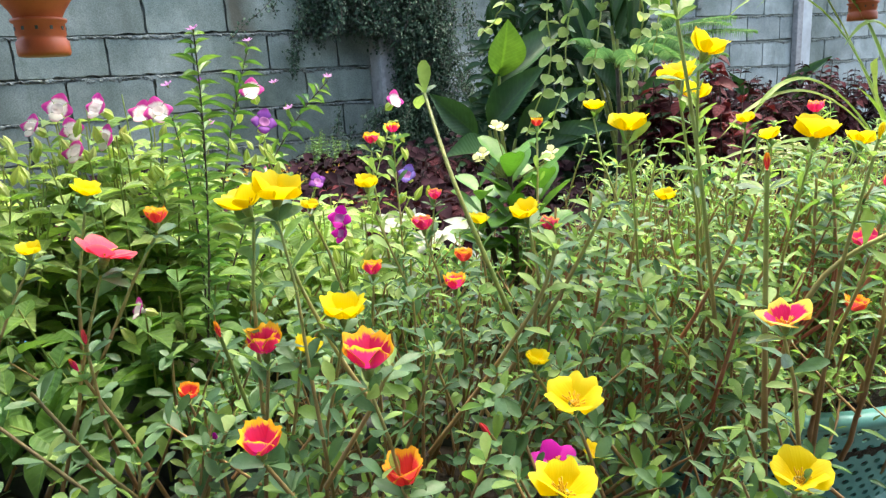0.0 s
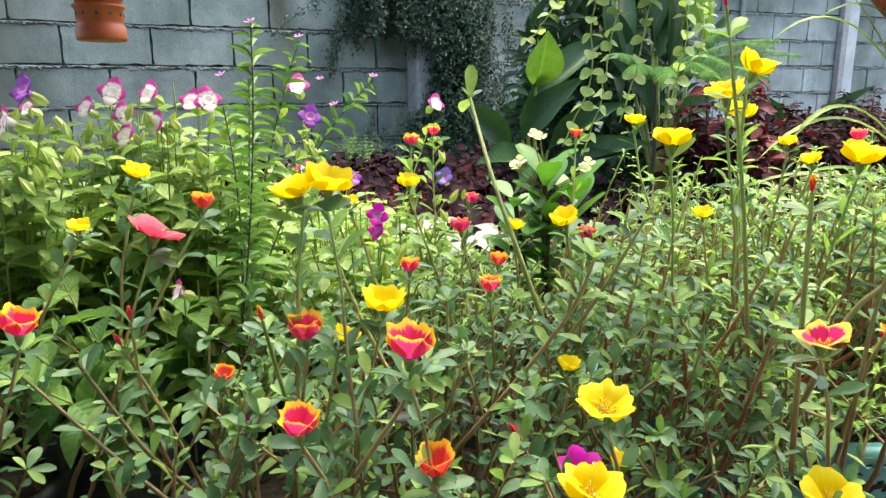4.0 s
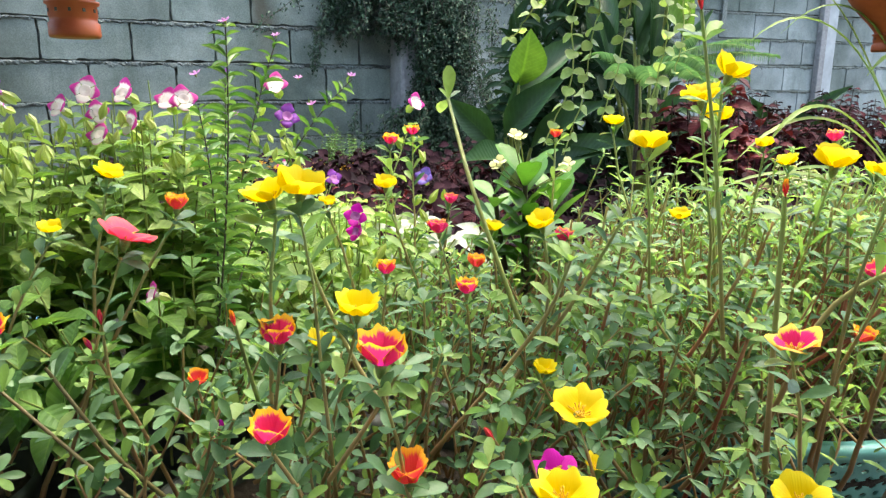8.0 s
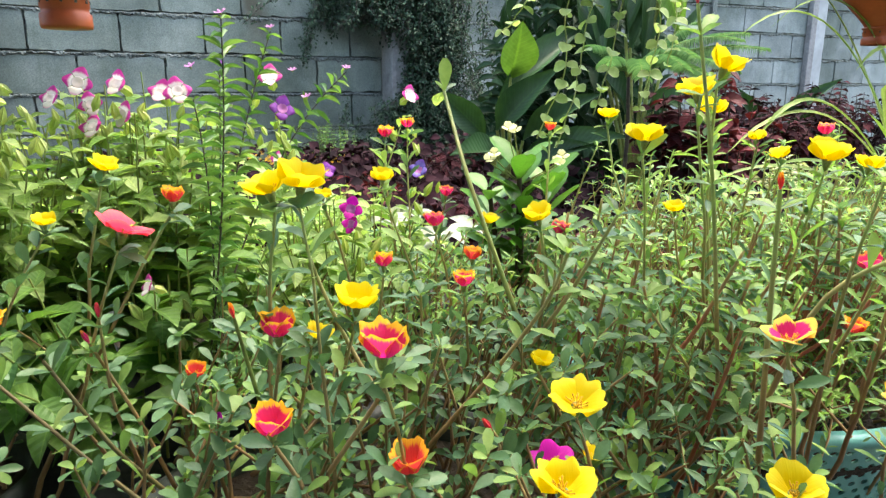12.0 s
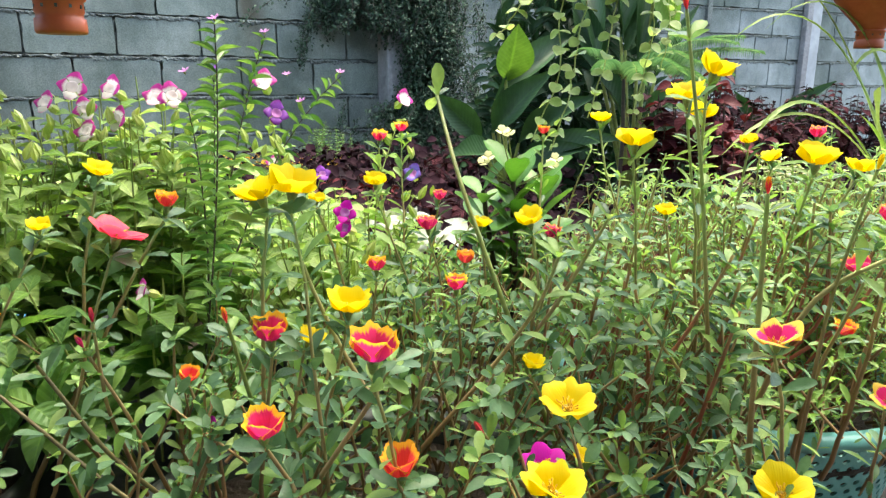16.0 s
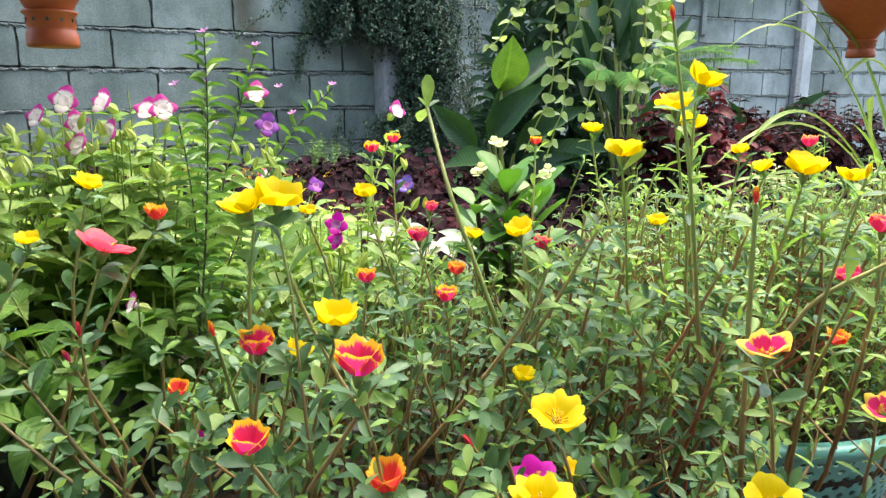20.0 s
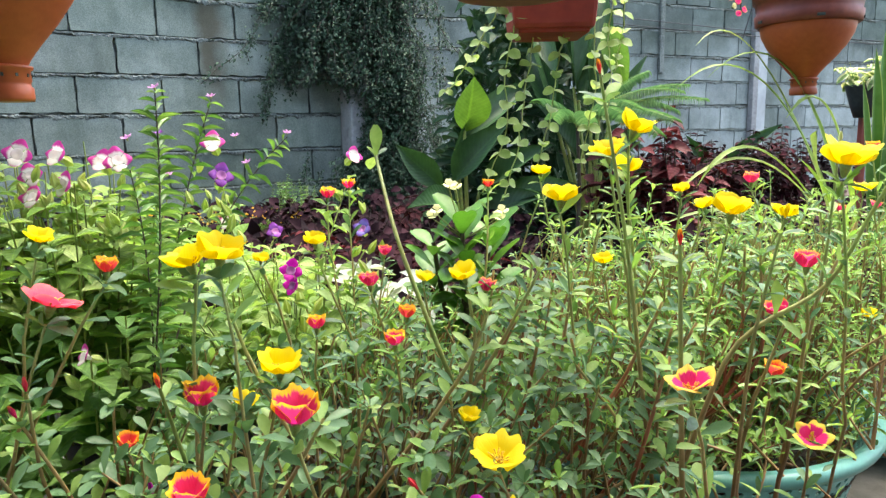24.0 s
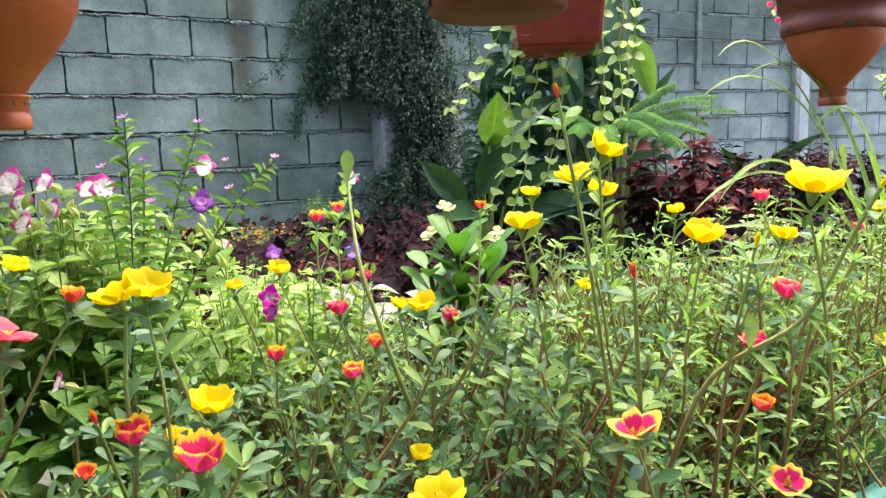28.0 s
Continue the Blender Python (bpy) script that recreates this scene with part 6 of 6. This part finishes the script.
# creeper over the pillar
def creeper(seed):
    rnd = random.Random(seed)
    base = ML @ Vector((1.83, -0.1, 0.3))
    plant = thing("creeper", base[:], "dense dark creeper with tiny leaves covering the pillar", "climbing plant")
    pos, way = [], []
    strands_ = []
    inv = ML
    for i in range(150):
        u, z = rnd.gauss(1.86, 0.13), 2.75 - rnd.random() ** 1.5 * 0.9
        depth, d = -0.1 - rnd.random() * 0.12, rnd.gauss(0, 0.12)
        pts = []
        n = rnd.randint(16, 46)
        for k in range(n):
            pts.append((u, depth - 0.03 * math.sin(k * 0.3 + i), z))
            u += d * 0.045 + rnd.gauss(0, 0.012)
            d += rnd.gauss(0, 0.08) - 0.05 * (u - 1.78)
            z -= rnd.uniform(0.028, 0.055)
            depth = min(-0.02, max(-0.26, depth + rnd.gauss(0, 0.012)))
            if z < 0.32 or (u < 1.72 and z < 1.12):
                break
        strands_.append(pts)
    for i in range(90):
        u, z = rnd.gauss(1.98, 0.13), rnd.uniform(0.5, 1.5)
        pts = [(u, -0.2 * rnd.random() - 0.12, z)]
        for k in range(rnd.randint(8, 18)):
            u, z = u + rnd.gauss(0, 0.014), z - rnd.uniform(0.02, 0.04)
            if z > 0.3:
                pts.append((u, pts[0][1] + rnd.gauss(0, 0.02), z))
        strands_.append(pts)
    for i in range(190):
        u, z = rnd.gauss(1.95, 0.17), rnd.uniform(0.35, 1.0)
        z = min(z, 0.72 + max(0, u - 1.8))
        out_ = -0.14 - 0.3 * rnd.random() * (1.05 - z)
        pts = [(u, out_, z)]
        for k in range(rnd.randint(6, 13)):
            u, z = u + rnd.gauss(0, 0.02), z - rnd.uniform(0.015, 0.035)
            if z > 0.29:
                pts.append((u, out_ - 0.006 * k + rnd.gauss(0, 0.012), z))
        strands_.append(pts)
    for i in range(26):
        u, z = rnd.uniform(1.2, 1.65), rnd.uniform(1.3, 2.5)
        pts = [(u, -0.05 - 0.03 * rnd.random(), z)]
        for k in range(rnd.randint(8, 20)):
            u, z = u - rnd.uniform(-0.006, 0.02), z - rnd.uniform(0.015, 0.03)
            pts.append((u, -0.04 - 0.03 * rnd.random(), z))
        strands_.append(pts)
    for pts in strands_:
        w = np.array([(ML @ Vector(p))[:] for p in pts]) - np.array(base)
        if len(w) < 4:
            continue
        part("runner", np_mesh("runner", *tube_arrays(w, 0.0022, 4)[:2], M_STEM_DARK), plant)
        for c, nxt in zip(w[:-1], w[1:]):
            for _ in range(11):
                pos.append(c + (nxt - c) * rnd.random() + np.array([rnd.gauss(0, 0.018) for _ in range(3)]))
                way.append((rnd.gauss(0, 0.7), rnd.gauss(-0.4, 0.6), rnd.gauss(-0.3, 0.6)))
    pos, way = np.array(pos), np.array(way)
    ln = np.array([rnd.uniform(0.013, 0.026) for _ in pos])
    v, q, uv = leaves_arrays(LANCE, pos, way, (0.2, -0.6, 0.8), ln, ln * 0.55)
    part("leaves", np_mesh("leaves", v, q, M_CREEPER, uv), plant, "small dark green leaves", None, "stuff")
    return plant


creeper(101)

# plants at the foot of the right wall
hang = thing("black_wall_pot", (1.81, 3.05, 0.30), "black pot on a red-brown stand with cream-edged leaves beside it", "pot")
part("stand", box_mesh("stand", (0.03, 0.03, 0.56), M_BROWN, 0.004), hang)
part("body", ring_shell([(0.001, 0.56), (0.04, 0.56), (0.06, 0.62), (0.08, 0.69), (0.085, 0.70), (0.074, 0.70), (0.001, 0.68)], M_DARKPOT, "body", 28), hang)
leafy("variegated_plant", (1.81, 3.05, 0.99), "bushy plant with cream-edged leaves in a black pot", "foliage plant", bush_stems((1.81, 3.05, 0.98), 0.04, 0.16, 0.03, 0.14, 20, 111), OVATE, 0.07, 0.55, M_CREAM, 0.035, 0.3, 0.5, True, M_STEM_GREEN, 111, "", 0.002, 1.0, 60)
blue = thing("blue_basket", (1.60, 2.2, 1.15), "blue woven plastic hanging basket", "basket")
part("body", ring_shell([(0.001, 0), (0.1, 0), (0.115, 0.03), (0.135, 0.16), (0.145, 0.165), (0.145, 0.19), (0.13, 0.19), (0.001, 0.15)], M_BLUE, "body", 36), blue)
for k in range(5):
    part("weave_band", ring_shell([(0.113 + 0.0045 * k, 0.03 + 0.026 * k), (0.12 + 0.0045 * k, 0.036 + 0.026 * k), (0.116 + 0.0045 * k, 0.044 + 0.026 * k)], M_BLUE, "weave_band", 36), blue)
for k in range(3):
    part("hanger_wire", np_mesh("hanger_wire", *tube_arrays([(0.14 * math.cos(k * 2.1), 0.14 * math.sin(k * 2.1), 0.18), (0.07 * math.cos(k * 2.1), 0.07 * math.sin(k * 2.1), 0.4), (0, 0, 0.61)], 0.0016, 5)[:2], M_WIRE), blue)
# a wire with a spray of red and yellow blossoms near the wall
spray = thing("flower_spray", (2.2, 5.45, 1.77), "spray of red and cream blossoms hanging by the wall", "flower spray")
part("wire", np_mesh("wire", *tube_arrays([(0.06, 0, -0.3), (0.14, 0, 0.0), (0.18, 0, 0.3), (0.2, 0, 0.9)], 0.004, 5)[:2], M_WIRE), spray)
for k in range(7):
    f_ = part("blossom", CALYX, spray, m=frame_of((0.03 * math.cos(k) + 0.05 * (k % 2), 0.02, 0.03 * k - 0.08), (math.sin(k), -1, 0.3), k, 0.034))
    for j in range(5):
        part("petal", petal_mesh(P_CREAM if k % 3 == 2 else P_PINK, "open", j % 3), f_, m=Matrix.Rotation(j * 1.257, 4, "Z"))

# ---- single stems that stand out of the bed ----
def lone_stem(label, pts, r, mat, leaves, seed, bud=None):
    """A single long purslane shoot with leaves near its tip and perhaps a closed bud."""
    base = np.array(pts[0])
    plant = thing("purslane_shoot", pts[0], label, "flowering plant", "purslane shoots")
    p = np.asarray(pts, float)
    t = np.linspace(0, len(p) - 1, 18)
    fine = np.stack([np.interp(t, np.arange(len(p)), p[:, i]) for i in range(3)], 1)
    for _ in range(2):
        fine[1:-1] = (fine[:-2] + fine[1:-1] + fine[2:]) / 3
    part("stem", np_mesh("stem", *tube_arrays(fine - base, np.linspace(r, r * 0.6, 18), 7)[:2], mat), plant)
    rnd = random.Random(seed)
    for share, length, n in leaves:
        i = int(share * 17)
        c, d = fine[i], unit(fine[min(i + 1, 17)] - fine[max(i - 1, 0)])
        e1 = unit(np.cross(d, (0.2, 0.9, 0.4)))
        e2 = np.cross(d, e1)
        for k in range(n):
            a = 6.28 * k / n + rnd.uniform(-0.4, 0.4)
            w = math.cos(a) * e1 + math.sin(a) * e2 + d * rnd.uniform(0.3, 0.9)
            v, q, uv = leaves_arrays(SPOON, c - base, w, (0.1, -0.3, 1), length * rnd.uniform(0.8, 1.1), length * 0.38)
            part("leaf", np_mesh("leaf", v, q, rnd.choice((M_LEAF, M_LEAF_LIGHT)), uv), plant)
    if bud:
        tip = fine[-1] - base
        d = unit(fine[-1] - fine[-2])
        b_ = part("bud", CALYX, plant, "closed bud", frame_of(tip, d, 0, 0.007))
        for j in range(4):
            part("petal", petal_mesh(bud, "bud", j % 3), b_, m=Matrix.Rotation(j * 1.57, 4, "Z") @ Matrix.Diagonal((0.85, 0.75, 1.7, 1)))
    return plant


lone_stem("tall bare purslane stem tipped with two green leaves", [(0.02, 0.50, 0.52), (-0.035, 0.53, 0.66), (-0.067, 0.558, 0.742), (-0.095, 0.662, 0.821)], 0.0025, M_STEM_GREEN, [(0.98, 0.032, 2), (0.97, 0.016, 3)], 1)
lone_stem("upright purslane stem with an orange bud", [(0.16, 0.56, 0.48), (0.135, 0.53, 0.62), (0.115, 0.515, 0.75), (0.093, 0.513, 0.868)], 0.0021, M_STEM, [(0.98, 0.026, 5), (0.85, 0.02, 2), (0.7, 0.022, 3)], 2, P_ORANGE)
lone_stem("long reddish purslane branch", [(0.15, 0.52, 0.5), (0.175, 0.5, 0.6), (0.192, 0.5, 0.665), (0.235, 0.5, 0.688), (0.271, 0.5, 0.705), (0.285, 0.49, 0.76), (0.295, 0.47, 0.80)], 0.0023, M_STEM, [(0.5, 0.03, 3), (0.7, 0.026, 2), (0.97, 0.02, 4)], 3, P_YELLOW)
lone_stem("purslane shoot with an orange bud", [(0.15, 0.46, 0.5), (0.14, 0.45, 0.64), (0.132, 0.44, 0.75)], 0.0024, M_STEM, [(0.97, 0.02, 5), (0.6, 0.02, 4)], 4, P_ORANGE)
lone_stem("purslane shoot with closed buds", [(-0.19, 0.45, 0.5), (-0.2, 0.42, 0.6), (-0.209, 0.405, 0.67)], 0.002, M_STEM_GREEN, [(0.97, 0.015, 5), (0.6, 0.016, 4)], 5, P_ORANGE)
for i, (pts, bud) in enumerate((
        ([(-0.26, 0.44, 0.50), (-0.30, 0.41, 0.57), (-0.335, 0.40, 0.64)], None), ([(-0.25, 0.42, 0.49), (-0.32, 0.42, 0.55), (-0.40, 0.43, 0.615)], None), ([(-0.31, 0.47, 0.5), (-0.325, 0.455, 0.58), (-0.325, 0.45, 0.652)], P_CORAL),
        ([(-0.29, 0.47, 0.5), (-0.31, 0.46, 0.57), (-0.334, 0.45, 0.632)], P_PINK), ([(-0.23, 0.43, 0.5), (-0.235, 0.44, 0.54), (-0.24, 0.445, 0.572)], P_MAGENTA), ([(0.02, 0.42, 0.5), (-0.02, 0.41, 0.56), (-0.045, 0.40, 0.60)], P_CORAL),
        ([(0.34, 0.76, 0.42), (0.37, 0.67, 0.58), (0.45, 0.60, 0.68)], P_PINK), ([(0.38, 0.76, 0.42), (0.43, 0.71, 0.56), (0.50, 0.68, 0.62)], P_PINK), ([(0.20, 0.5, 0.5), (0.21, 0.5, 0.66), (0.225, 0.49, 0.76)], P_YELLOW), ([(0.3, 0.62, 0.5), (0.33, 0.62, 0.7), (0.335, 0.62, 0.81)], P_CREAM))):
    lone_stem("purslane shoot tipped with a closed bud" if bud else "bare brown purslane stem", pts, 0.0018 if bud else 0.002, M_STEM if bud else M_STEM_OLIVE, [(0.97, 0.018, 5), (0.75, 0.02, 3), (0.5, 0.02, 3)] if bud else [(0.97, 0.02, 5), (0.75, 0.02, 3), (0.5, 0.02, 3)], 300 + i, bud)
for i, (words, r, mat, pts) in enumerate((
        ("slanting tan purslane branch", 0.0019, M_STEM, [[-0.09, 0.46, 0.554], [-0.041, 0.46, 0.617], [-0.006, 0.46, 0.668], [0.007, 0.46, 0.709]]),
        ("slanting tan purslane branch", 0.002, M_STEM, [[-0.03, 0.52, 0.586], [0.015, 0.52, 0.653], [0.053, 0.52, 0.726]]),
        ("leaning brown purslane branch", 0.0017, M_STEM, [[-0.12, 0.42, 0.613], [-0.138, 0.42, 0.645], [-0.158, 0.42, 0.691], [-0.17, 0.42, 0.732]]),
        ("slanting tan purslane branch", 0.0017, M_STEM, [[-0.141, 0.36, 0.592], [-0.113, 0.36, 0.636], [-0.096, 0.36, 0.667]]),
        ("slanting reddish purslane branch", 0.0021, M_STEM_OLD, [[0.08, 0.56, 0.538], [0.128, 0.56, 0.612], [0.16, 0.56, 0.681]]),
        ("slanting reddish purslane branch", 0.0021, M_STEM_OLD, [[0.125, 0.58, 0.523], [0.164, 0.58, 0.594], [0.197, 0.58, 0.656]]),
        ("slanting reddish purslane branch", 0.0019, M_STEM_OLD, [[0.056, 0.6, 0.551], [0.079, 0.6, 0.612], [0.09, 0.6, 0.691]]))):
    lone_stem(words, pts, r, mat, [(0.97, 0.019, 5), (0.86, 0.02, 3), (0.72, 0.02, 2), (0.55, 0.02, 2)], 400 + i)
rnd = random.Random(121)
for i in range(38):
    x, y = rnd.uniform(0.02, 0.44), rnd.uniform(0.50, 0.80)
    y = rnd.uniform(0.74, 0.88) if x > 0.24 else y
    top = rnd.uniform(0.63, 0.73)
    lone_stem("upright red purslane stem with leaves at its tip", [(x - 0.075 + rnd.gauss(0, 0.05), y + 0.03, 0.42), (x - 0.025 + rnd.gauss(0, 0.02), y + rnd.gauss(0, 0.015), 0.57), (x + rnd.gauss(0, 0.02), y, top)], rnd.uniform(0.0014, 0.0025), M_STEM_OLD,
              [(0.97, 0.02, 6), (0.9, 0.022, 4), (0.82, 0.024, 3), (0.74, 0.024, 3), (0.66, 0.024, 3), (0.58, 0.022, 3), (0.48, 0.022, 2)], 200 + i)
